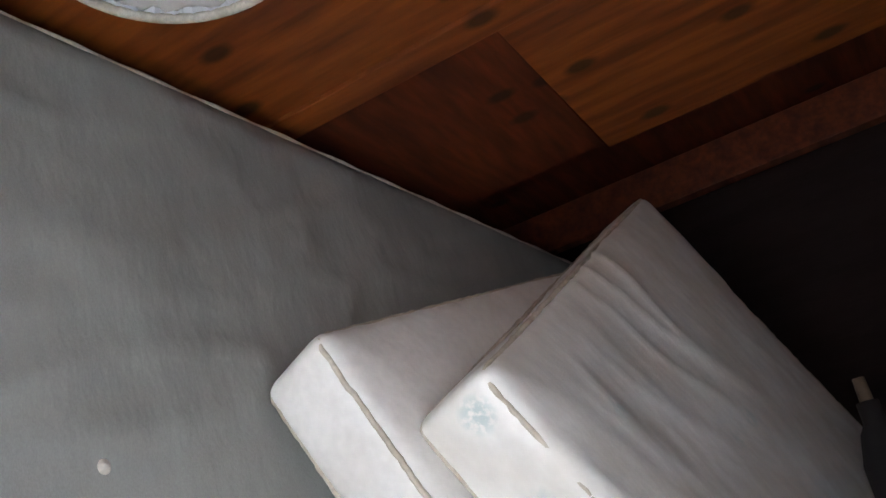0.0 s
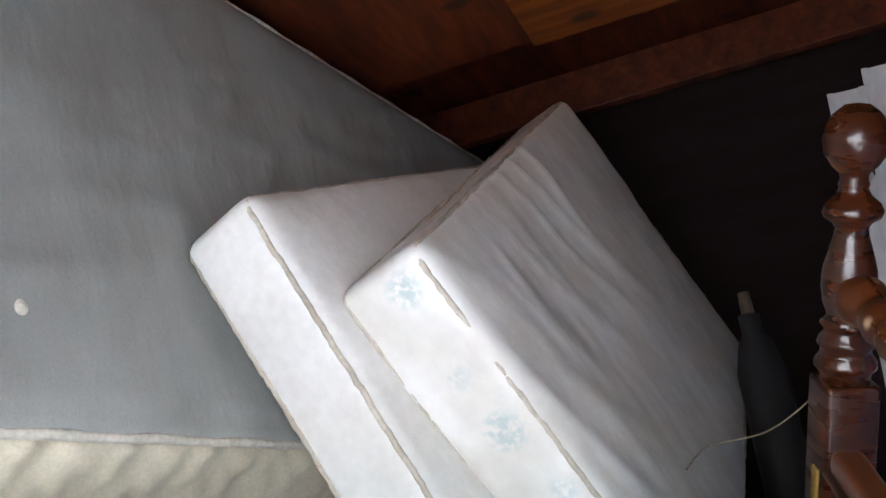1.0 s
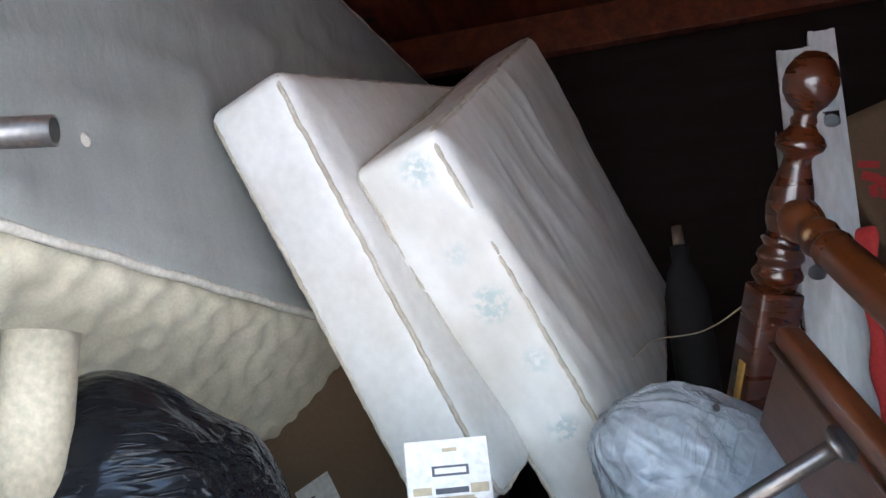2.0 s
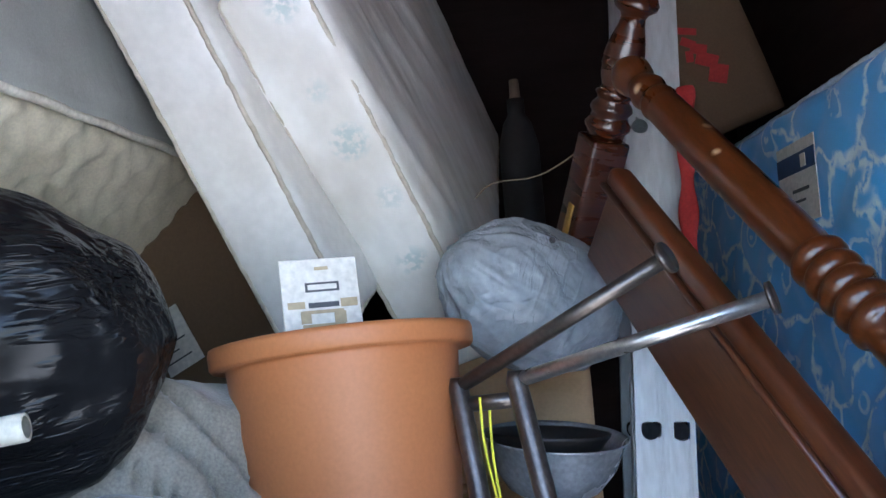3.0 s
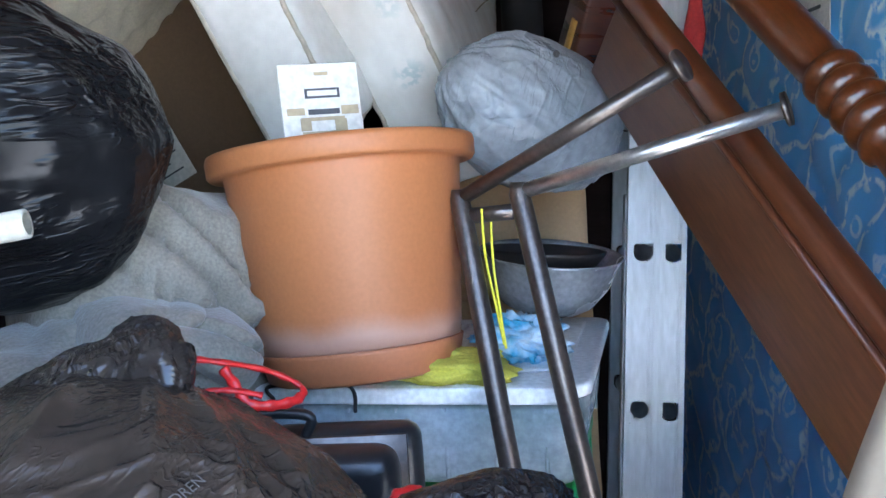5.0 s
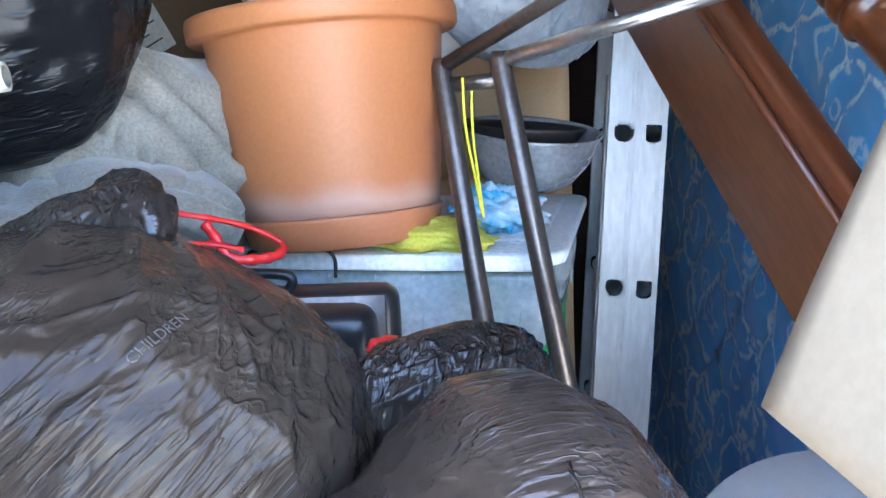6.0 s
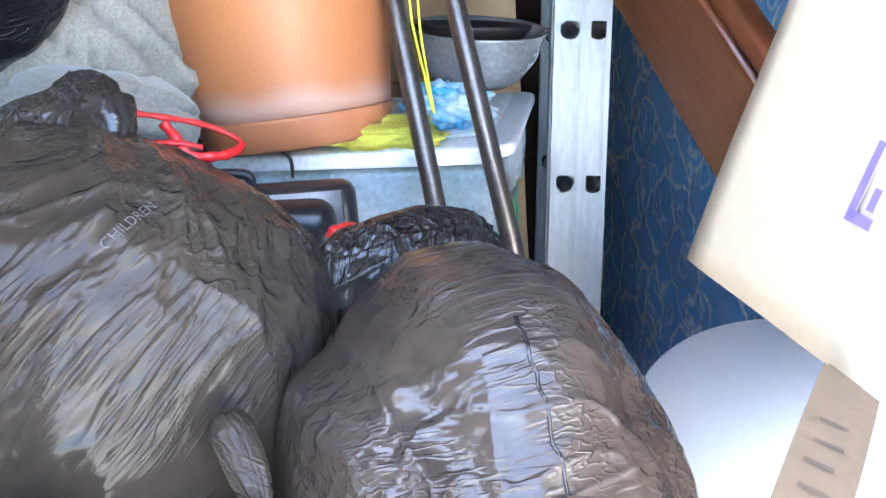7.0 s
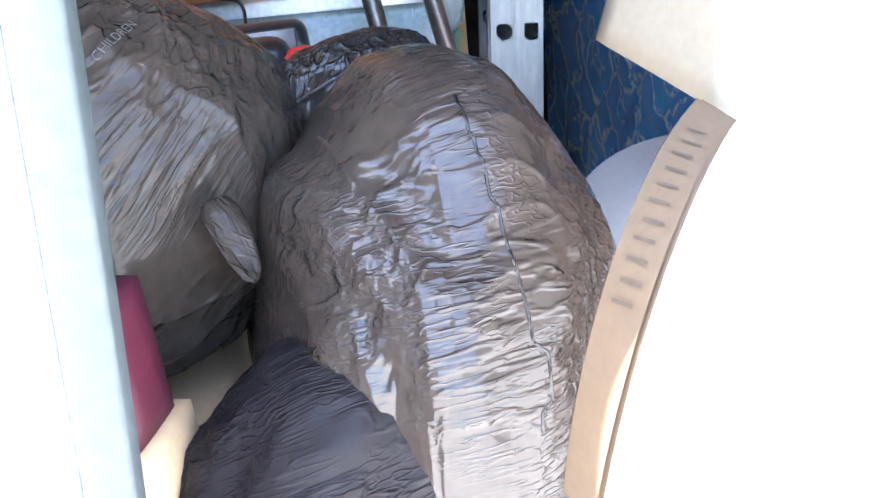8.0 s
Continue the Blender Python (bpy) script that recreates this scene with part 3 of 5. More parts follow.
def footboard():
    """Local x along the top rail, z up the board, origin in the middle of the ball finial."""
    m = frame_m((0.7974, 1.3713, 2.1314), BED_ALONG, BED_UP.cross(BED_ALONG))
    t = thing("bed_footboard", m, "dark glossy turned wooden bed post with a tilted top rail", "footboard")
    prof = [(0.0, 0.050), (0.016, 0.048), (0.031, 0.036), (0.041, 0.018), (0.044, 0.0), (0.041, -0.019), (0.031, -0.036), (0.020, -0.046), (0.018, -0.054), (0.021, -0.062),
            (0.019, -0.067), (0.024, -0.077), (0.036, -0.088), (0.041, -0.099), (0.038, -0.108), (0.026, -0.116), (0.022, -0.124), (0.024, -0.137), (0.030, -0.157), (0.036, -0.182),
            (0.038, -0.207), (0.034, -0.232), (0.028, -0.248), (0.031, -0.254), (0.037, -0.262), (0.031, -0.270), (0.030, -0.274), (0.038, -0.284), (0.040, -0.292), (0.034, -0.300),
            (0.036, -0.308), (0.043, -0.318), (0.043, -0.326), (0.036, -0.334), (0.034, -0.348), (0.0, -0.350)]
    lean = pose(0, 0, 0, 0, -9.4, 0)
    part("post_turning", lathe_bm(prof[::-1], 40), M["walnut"], t, "glossy turned post with a ball finial", lean)
    block = part("post_block", box_bm(0.076, 0.076, 0.255, 0.006, 2, at=(0, 0, -0.474)), M["walnut"], t, "square post block", lean)
    part("ruler", box_bm(0.022, 0.004, 0.115, 0.001, 1, at=(0.012, -0.041, -0.535)), M["ruler"], block, "yellowed wooden strip")
    foot = [(0.0, -0.69), (0.012, -0.69), (0.018, -0.675), (0.029, -0.64), (0.034, -0.62), (0.030, -0.61), (0.036, -0.603), (0.0, -0.601)]
    part("foot", lathe_bm(foot, 28), M["walnut"], t, "", lean)
    start = [(0.035, 0.018), (0.065, 0.020), (0.078, 0.030), (0.098, 0.037), (0.118, 0.034), (0.130, 0.026), (0.142, 0.024), (0.150, 0.028), (0.172, 0.033), (0.192, 0.029),
             (0.200, 0.026), (0.206, 0.031), (0.216, 0.033), (0.226, 0.029), (0.236, 0.031)]
    rings = [(0.655, 0.0325), (0.672, 0.030)]
    for k in range(5):
        rings += [(0.678 + 0.031 * k, 0.034), (0.686 + 0.031 * k, 0.0385), (0.694 + 0.031 * k, 0.0385), (0.701 + 0.031 * k, 0.034), (0.7045 + 0.031 * k, 0.030)]
    end = [(0.85, 0.032), (0.90, 0.029), (0.93, 0.024), (0.97, 0.020)]
    prof = [(r, z) for z, r in start + [(0.33, 0.032), (0.45, 0.033), (0.56, 0.033)] + rings + end]
    prof = [(0.0, prof[0][1])] + prof + [(0.0, prof[-1][1])]
    part("top_rail", lathe_bm(prof, 40), M["amber_wood"], t, "turned top rail with worn paint", pose(-0.02, 0, -0.208, 0, 90, 0))
    return t


def bed_side_rail():
    """A flat board with a rounded lip along its upper edge; local x along it, z across its width."""
    m = frame_m((0.7974, 1.3713, 2.1314), BED_ALONG, BED_UP.cross(BED_ALONG)) @ Matrix.Translation((0, -0.128, 0))
    t = thing("bed_side_rail", m, "flat brown wooden bed side rail with a rounded lip", "bed rail")
    part("board", box_bm(0.81, 0.018, 0.135, 0.004, 2, at=(0.765, 0.0, -0.345)), M["panel_wood"], t, "flat brown board")
    part("board_lip", box_bm(0.81, 0.036, 0.030, 0.009, 3, at=(0.765, -0.004, -0.265)), M["lip_wood"], t, "rounded reddish moulding")
    part("lip_bead", tube_bm([(0.36, -0.022, -0.283), (1.17, -0.022, -0.283)], 0.005, 10), M["lip_wood"], t)
    return t


M["lip_wood"] = material("lip_wood", (0.105, 0.030, 0.010), 0.34, second=(0.075, 0.021, 0.007), scale=5, amount=0.8, grain=26, grain_amount=0.2, stretch=(1, 7, 7), coat=0.25, bump=0.06)
footboard()
bed_side_rail()


# ---- ladder ----
HOLE = 1.287                             # height of one rung hole along the rail


def ladder():
    """Aluminium extension ladder, seen on the edge of its side rails. Local x across the two sections, y along the rungs, z up."""
    up = Vector((0.1142, 0.0593, 0.9917))
    across = Vector((0.87, -0.49, 0.0))
    across = (across - up * across.dot(up)).normalized()
    m = frame_m(Vector((0.8602, 1.5983, 1.2767)) - up * HOLE, across, up.cross(across))
    t = thing("extension_ladder", m, "weathered aluminium extension ladder standing upright", "ladder")
    holes = [HOLE + 0.3048 * k for k in range(-4, 4)]

    def rail(x, y, w, inward):
        """C channel: web with D-shaped rung holes, two flanges."""
        bm = bmesh.new()
        H, d, th = 2.365 + x * 0.6, 0.032, 0.0028
        zs = [0.0]
        for h in holes:
            zs += [h - 0.018, h + 0.018]
        zs.append(H)
        # web outer skin in strips, leaving openings
        hw = 0.019
        def quad(x0, x1, z0, z1):
            for yy in (0.0, th):
                v = [bm.verts.new((x0, yy * inward, z0)), bm.verts.new((x1, yy * inward, z0)), bm.verts.new((x1, yy * inward, z1)), bm.verts.new((x0, yy * inward, z1))]
                bm.faces.new(v)
        for k in range(len(zs) - 1):
            if k % 2 == 0:
                quad(-w / 2, w / 2, zs[k], zs[k + 1])
            else:
                quad(-w / 2, -hw, zs[k], zs[k + 1])
                quad(hw, w / 2, zs[k], zs[k + 1])
                zc = (zs[k] + zs[k + 1]) / 2
                # rounded corner fillers that turn the square opening into a D
                n = 6
                for sx in (-1, 1):
                    for sz, rr in ((-1, 0.018), (1, 0.010)):
                        cx, cz = sx * (hw - rr), zc + sz * (0.018 - rr)
                        c = bm.verts.new((sx * hw, 0, zc + sz * 0.018))
                        arc = [bm.verts.new((cx + sx * rr * math.cos(math.pi / 2 * q / n), 0, cz + sz * rr * math.sin(math.pi / 2 * q / n))) for q in range(n + 1)]
                        for q in range(n):
                            bm.faces.new((c, arc[q], arc[q + 1]))
        for sx in (-1, 1):
            bmesh.ops.create_cube(bm, size=1, matrix=Matrix.Translation((sx * (w / 2 - th / 2), inward * (d / 2 - 0.0), H / 2)) @ Matrix.Diagonal((th, d, H, 1)))
            bmesh.ops.create_cube(bm, size=1, matrix=Matrix.Translation((sx * (w / 2 - 0.005), -inward * 0.0015, H / 2)) @ Matrix.Diagonal((0.010, 0.004, H, 1)))
        for k in range(len(zs) - 1):
            if k % 2 == 0:
                for xr in (-0.020, 0.013, 0.019):
                    bmesh.ops.create_cube(bm, size=1, matrix=Matrix.Translation((xr * w / 0.062, -inward * 0.001, (zs[k] + zs[k + 1]) / 2)) @ Matrix.Diagonal((0.0022, 0.003, zs[k + 1] - zs[k] - 0.012, 1)))
        return part("rail", bm, M["aluminium"], t, "", Matrix.Translation((x, y, 0)), smooth=False)
    for x, w in ((0.0, 0.062), (0.056, 0.050)):
        rail(x, 0.0, w, 1)
        rail(x, 0.40, w, -1)
        for h in holes:
            part("rung", tube_bm([(x, 0.012, h), (x, 0.388, h)], 0.0165, 12, caps=False), M["aluminium"], t, smooth=True)
    part("guide_plate", box_bm(0.004, 0.045, 1.0, 0.001, 1, at=(-0.034, 0.03, 0.9)), M["aluminium"], t, "thin guide flange")
    return t


ladder()


# ---- planter ----
def planter():
    top, bot = Vector((0.176, 1.299, 1.485)), Vector((0.178, 1.268, 1.206))
    m = frame_m(bot, (1, 0, 0), (0, 1, 0))
    ax = (top - bot)
    m = Matrix.Translation(bot) @ Vector((0, 0, 1)).rotation_difference(ax).to_matrix().to_4x4()
    h = ax.length + 0.012
    t = thing("flower_pot", m, "large terracotta-coloured plastic planter with a dusty lower band", "planter")
    r1, r0 = 0.153, 0.130
    prof = [(0.0, 0.046), (0.124, 0.046), (0.124, 0.040), (r0, 0.040), (r0 + 0.003, 0.06), (r1, h - 0.030), (r1 + 0.001, h - 0.026), (0.170, h - 0.028), (0.1735, h - 0.024), (0.1745, h - 0.006), (0.173, h), (0.166, h + 0.001),
            (0.158, h - 0.003), (0.150, h - 0.03), (r0 - 0.002, 0.055), (0.0, 0.052)]
    part("pot", lathe_bm(prof, 72), M["dusty_pot"], t)
    sau = [(0.0, 0.0), (0.116, 0.0), (0.124, 0.004), (0.1325, 0.036), (0.1335, 0.040), (0.1305, 0.041), (0.120, 0.008), (0.0, 0.006)]
    part("saucer", lathe_bm(sau, 72), M["terracotta"], t, "attached saucer")
    part("soil", lathe_bm([(0.0, h - 0.09), (0.145, h - 0.09)], 30), M["dark_stuff"], t, "dark rubbish inside")
    return t


def dusty_pot():
    """Terracotta plastic with a pale tide mark of dust near its foot."""
    m = material("dusty_pot", (0.46, 0.172, 0.062), 0.5, second=(0.40, 0.14, 0.055), scale=4, amount=0.5, grain=180, grain_amount=0.05, bump=0.08)
    nt = m.node_tree
    n, l = nt.nodes, nt.links
    b = n["Principled BSDF"]
    tc = n.new("ShaderNodeTexCoord")
    sep = n.new("ShaderNodeSeparateXYZ")
    l.new(tc.outputs["Object"], sep.inputs[0])
    ns = n.new("ShaderNodeTexNoise")
    ns.inputs["Scale"].default_value, ns.inputs["Detail"].default_value = 9, 5
    l.new(tc.outputs["Object"], ns.inputs["Vector"])
    ad = n.new("ShaderNodeMath")
    ad.operation, ad.inputs[1].default_value = "MULTIPLY_ADD", 0.05
    l.new(ns.outputs[0], ad.inputs[0]), l.new(sep.outputs[2], ad.inputs[2])
    r = n.new("ShaderNodeMapRange")
    r.interpolation_type = "SMOOTHSTEP"
    r.inputs[1].default_value, r.inputs[2].default_value, r.inputs[3].default_value, r.inputs[4].default_value = 0.112, 0.078, 0.0, 0.6
    l.new(ad.outputs[0], r.inputs[0])
    mix = n.new("ShaderNodeMix")
    mix.data_type = "RGBA"
    mix.inputs[7].default_value = (0.52, 0.36, 0.30, 1)
    old = b.inputs["Base Color"].links[0].from_socket
    l.new(r.outputs[0], mix.inputs[0]), l.new(old, mix.inputs[6]), l.new(mix.outputs[2], b.inputs["Base Color"])
    return m


M["dusty_pot"] = dusty_pot()
planter()


# ---- tote, crate, case ----
TF, TG, TOTE_AT = Vector((0.80, -0.60, 0)), Vector((0.60, 0.80, 0)), Vector((0.385, 1.055, 1.2))   # along, back, front corner


def tote():
    L, W, H = 0.62, 0.46, 0.118
    m = frame_m(TOTE_AT - TF * (L / 2) + TG * (W / 2), TF, TG)
    t = thing("storage_tote", m, "shallow clear plastic storage tote with a pale lid", "tote")

    def taper(p, n):
        k = 1 - 0.05 * max(0, (-p.z) / H)
        return Vector((p.x * k, p.y * k, p.z))
    put("tub", soft_box("tub", (L - 0.035, W - 0.035, H), 0.02, 0.02, taper), M["clear_plastic"], t, Matrix.Translation((0, 0, -0.02 - H / 2)), label="cloudy clear tub with things inside")
    for k in range(9):
        x = -L / 2 + 0.05 + k * (L - 0.1) / 8
        part("rib", box_bm(0.006, 0.006, H * 0.8, 0.002, 1, at=(x * 0.97, -(W - 0.035) / 2 * 0.985, -0.080)), M["clear_plastic"], t)
    for sy in (-1, 1):
        part("end_rib", box_bm(0.006, 0.006, H * 0.8, 0.002, 1, at=((L - 0.035) / 2 * 0.985, sy * 0.12, -0.080)), M["clear_plastic"], t)
    bm = box_bm(L, W, 0.018, 0, at=(0, 0, -0.009))
    bmesh.ops.bevel(bm, geom=[e for e in bm.edges if abs(e.verts[0].co.z - e.verts[1].co.z) > 0.01], offset=0.035, segments=6, affect="EDGES", profile=0.5)
    bmesh.ops.bevel(bm, geom=[e for e in bm.edges if abs(e.verts[0].co.z - e.verts[1].co.z) < 0.001], offset=0.005, segments=2, affect="EDGES", profile=0.5)
    lid = part("lid", bm, M["lid_plastic"], t, "pale lid with raised panels")
    for k in range(3):
        part("lid_panel", box_bm(L * 0.27, W * 0.72, 0.006, 0.003, 2, at=((k - 1) * L * 0.31, 0, 0.002)), M["lid_plastic"], lid)
    part("lid_rim", box_bm(L - 0.07, 0.010, 0.022, 0.004, 2, at=(0, -W / 2, -0.012)), M["lid_plastic"], lid)
    part("handle", tube_bm(bend_path([(-0.09, -W / 2 - 0.008, -0.015), (-0.09, -W / 2 - 0.014, 0.004), (0.01, -W / 2 - 0.014, 0.006), (0.02, -W / 2 - 0.012, -0.03)]), 0.0025, 8), M["case_plastic"], t, "thin dark wire handle")
    return t


tote()


def crate():
    L, W, H = 0.40, 0.36, 0.29
    m = frame_m(TOTE_AT + Vector((0, 0, -0.139 - H)) - TF * (L / 2 + 0.03) + TG * (W / 2 + 0.03), TF, TG)
    t = thing("crate", m, "bright green slatted plastic crate under the tote", "crate")
    for z in (0.012, H - 0.014):
        part("rim", box_bm(L, W, 0.026, 0.004, 2, at=(0, 0, z)), M["green_plastic"], t)
    for sx in (-1, 1):
        for sy in (-1, 1):
            part("corner_post", box_bm(0.03, 0.03, H - 0.05, 0.004, 2, at=(sx * (L / 2 - 0.018), sy * (W / 2 - 0.018), H / 2)), M["green_plastic"], t)
    for k in range(9):
        z = 0.045 + k * (H - 0.08) / 8
        part("slat", box_bm(L - 0.03, 0.008, 0.014, 0.002, 1, at=(0, -W / 2 + 0.012, z)), M["green_plastic"], t)
        part("slat", box_bm(0.008, W - 0.03, 0.014, 0.002, 1, at=(L / 2 - 0.012, 0, z)), M["green_plastic"], t)
    return t


crate()


def tool_case():
    f, g = Vector((0.90, -0.436, 0)), Vector((0.436, 0.90, 0))
    m = frame_m((0.003, 1.108, 0.970), f, g)
    t = thing("tool_case", m, "glossy black plastic carrying case in front of the tote", "case")

    def puff(p, n):
        return p + n * (0.004 * math.cos(p.x * 8))
    put("shell", soft_box("shell", (0.30, 0.055, 0.215), 0.022, 0.012, puff), M["case_plastic"], t, Matrix.Translation((0, -0.029, 0.1075)))
    put("back_shell", soft_box("back_shell", (0.32, 0.05, 0.225), 0.02, 0.014), M["case_plastic"], t, Matrix.Translation((0.012, 0.028, 0.1125)))
    part("seam_strip", box_bm(0.306, 0.004, 0.219, 0.001, 1, at=(0.005, 0.0, 0.11)), M["tube_steel"], t)
    part("handle", tube_bm(bend_path([(-0.05, 0, 0.222), (-0.05, 0, 0.245), (0.05, 0, 0.245), (0.05, 0, 0.222)]), 0.006, 10), M["case_plastic"], t)
    return t


tool_case()


def carton(name, m, size, mat, label, marks=None):
    t = thing(name, m, label, "carton")

    def dent(p, n):
        return p + n * (noise.noise(p * 5 + Vector((size[0] * 9, 0, 0))) * 0.004)
    put("box", soft_box("box", size, 0.004, max(size) / 16, dent), mat, t, Matrix.Translation((0, 0, size[2] / 2)))
    return t


# stacked cartons under the pile
carton("carton", frame_m(Vector((TOTE_AT.x, TOTE_AT.y, 0)) - TF * 0.30 + TG * 0.24, TF, TG), (0.58, 0.42, 0.771), M["kraft"], "plain brown carton under the green crate")
carton("carton", frame_m((-0.255, 0.605, 0.0), (0.75, -0.66, 0), (0.66, 0.75, 0)), (0.15, 0.10, 1.02), M["kraft"], "narrow brown carton standing on end under the magenta box")
carton("carton", frame_m((-0.195, 0.82, 0.0), (0.906, -0.423, 0), (0.423, 0.906, 0)), (0.24, 0.26, 0.93), M["kraft"], "plain brown carton under the tied bag")
carton("carton", frame_m((0.06, 0.64, 0.0), (0.906, -0.423, 0), (0.423, 0.906, 0)), (0.30, 0.40, 0.57), M["kraft"], "low brown carton under the shiny bag")
carton("carton", frame_m((-0.32, 1.50, 0.0), (0.906, -0.423, 0), (0.423, 0.906, 0)), (0.40, 0.60, 1.12), M["kraft"], "plain brown carton under the grey blanket")


# ---- rubbish bags ----
def bag_mesh(name, radii, seed, neck=0.0, pull=(0, 0, 1), grain=(1, 0, 0.2), folds=1.0, n=90, foot=1.0, lean=(0, 0, 0), rise=(0, 0, 0), e=0.82):
    """A stuffed plastic bag: lumpy body with long drawn folds that gather towards a neck."""
    verts, faces = [], []
    rx, ry, rz = radii
    off = Vector((seed * 7.3, seed * 1.9, seed * 4.1))
    pull = Vector(pull).normalized()
    ga = Vector(grain).normalized()
    gb = ga.orthogonal().normalized()
    gc = ga.cross(gb)
    for j in range(n + 1):
        th = math.pi * j / n
        for i in range(2 * n):
            ph = 2 * math.pi * i / (2 * n)
            d = Vector((math.sin(th) * math.cos(ph), math.sin(th) * math.sin(ph), math.cos(th)))
            q = Vector([math.copysign(abs(c) ** e, c) for c in d])
            q = q / max(0.75, q.length) * (0.94 + 0.06 * q.length)
            k = max(0.0, d.dot(pull))
            lump = noise.noise(d * 1.6 + off) * 0.10 + noise.noise(d * 3.7 + off) * 0.03
            # creases run from the neck down the sides
            axis = pull.orthogonal().normalized()
            side = pull.cross(axis)
            ang = math.atan2(d.dot(side), d.dot(axis))
            w = noise.noise(Vector((math.cos(ang) * 3.2, math.sin(ang) * 3.2, d.dot(pull) * 1.3)) + off)
            w2 = noise.noise(Vector((math.cos(ang) * 8, math.sin(ang) * 8, d.dot(pull) * 2.2 + w)) + off)
            ridge = (1 - abs(w)) ** 3 * 0.022 + (1 - abs(w2)) ** 5 * 0.005
            # tight creases along the grain of the pulled film
            ta, tb, tc2 = d.dot(ga), d.dot(gb), d.dot(gc)
            c1 = noise.noise(Vector((ta * 0.9, tb * 5 + w, tc2 * 5)) + off)
            c2 = noise.noise(Vector((ta * 1.8, tb * 15 + w2, tc2 * 15)) - off)
            c3 = noise.noise(Vector((ta * 5, tb * 36, tc2 * 36)) + off)
            some = max(0.25, min(1.0, 0.6 + 0.9 * noise.noise(d * 2.6 - off)))
            crumple = (1 - abs(c1)) ** 9 * 0.013 + (1 - abs(c2)) ** 8 * 0.007 * some + (1 - abs(c3)) ** 6 * 0.0010 * some
            crumple *= 1 - 0.85 * abs(ta) ** 4
            s = 1 + lump + folds * (ridge + crumple) - 0.06
            p = Vector((q.x * rx, q.y * ry, q.z * rz)) * s
            if neck and k > 0.72:
                g = min(1.0, (k - 0.72) / 0.25)
                along = p.dot(pull)
                across = p - pull * along
                tight = 1 - 0.80 * g
                across *= tight * (1 + 0.35 * g * math.sin(ang * 9 + 3 * w))
                p = across + pull * (along + neck * g ** 1.4)
            if p.z > 0:
                p += Vector(rise) * p.z
            if p.z < 0:
                p += Vector(lean) * -p.z
                p.z *= foot
            verts.append(p)
    for j in range(n):
        for i in range(2 * n):
            a, b = j * 2 * n + i, j * 2 * n + (i + 1) % (2 * n)
            faces.append((a, a + 2 * n, b + 2 * n, b))
    return mesh_from(verts, faces, name)


def tie_ribbon(points, width, name, parent, m=None):
    pts = bend_path(points, 7)
    return part(name, tube_bm(pts, [width * (1 + 0.15 * math.sin(k * 1.3)) for k in range(len(pts))], 8, flat=0.6), M["red_tie"], parent, "red plastic drawstring", m)


def skin_line(bag, dirs, radius, name):
    """A welded seam that follows the skin of a bag along directions from its middle."""
    vs = np.array([v.co for v in bag.data.vertices])
    un = vs / np.linalg.norm(vs, axis=1)[:, None]
    pts = [vs[int(np.argmax(un @ np.array(Vector(d).normalized())))] * 1.002 for d in bend_path(dirs, 5)]
    return part(name, tube_bm(pts, radius, 6, flat=0.4), M["crushed_bag"], bag.parent, "welded seam line")


b1 = thing("rubbish_bag", Matrix.Translation((-0.160, 0.860, 1.105)), "full black plastic rubbish bag tied with a red drawstring", "bag", "black rubbish bags")
put("bag", bag_mesh("bag", (0.228, 0.195, 0.226), 1.0, neck=0.0, pull=(0.1, 0.35, 0.93), grain=(0.66, 0.42, 0.60), folds=1.25, n=230, foot=0.80, e=0.66), M["black_bag"], b1)
put("gathered_top", bag_mesh("gathered_top", (0.120, 0.062, 0.062), 4.0, pull=(0.9, 0.2, 0.5), grain=(0.5, 0.2, 0.8), folds=3.4, n=100), M["crushed_bag"], b1, Matrix.Translation((-0.030, 0.060, 0.165)) @ pose(0, 0, 0, 0, -30, -10))
put("gathered_top", bag_mesh("gathered_top", (0.034, 0.030, 0.040), 8.0, pull=(0.2, 0, 1), grain=(0.2, 0.2, 1), folds=3.4, n=50), M["crushed_bag"], b1, Matrix.Translation((0.040, 0.088, 0.215)) @ pose(0, 0, 0, 0, 25, 0))
put("bag_corner", bag_mesh("bag_corner", (0.0165, 0.012, 0.022), 9.0, pull=(0, 0, 1), grain=(0.1, 0, 1), folds=3.0, neck=-0.006, n=60, foot=2.6, e=1.45), M["black_bag"], b1, Matrix.Translation((0.068, -0.200, 0.022)) @ Vector((-0.10, 0.62, 0.78)).to_track_quat("Z", "Y").to_matrix().to_4x4(), label="twisted shiny corner of the bag")
tie_ribbon([(0.053, 0.089, 0.208), (0.072, 0.093, 0.213), (0.099, 0.094, 0.207), (0.141, 0.099, 0.193), (0.167, 0.096, 0.179), (0.175, 0.087, 0.17), (0.164, 0.078, 0.165), (0.143, 0.073, 0.165), (0.122, 0.073, 0.17), (0.114, 0.082, 0.185), (0.106, 0.092, 0.2)], 0.0048, "drawstring", b1)
tie_ribbon([(0.077, 0.084, 0.183), (0.097, 0.082, 0.184), (0.116, 0.078, 0.181), (0.135, 0.073, 0.175)], 0.0046, "drawstring", b1)

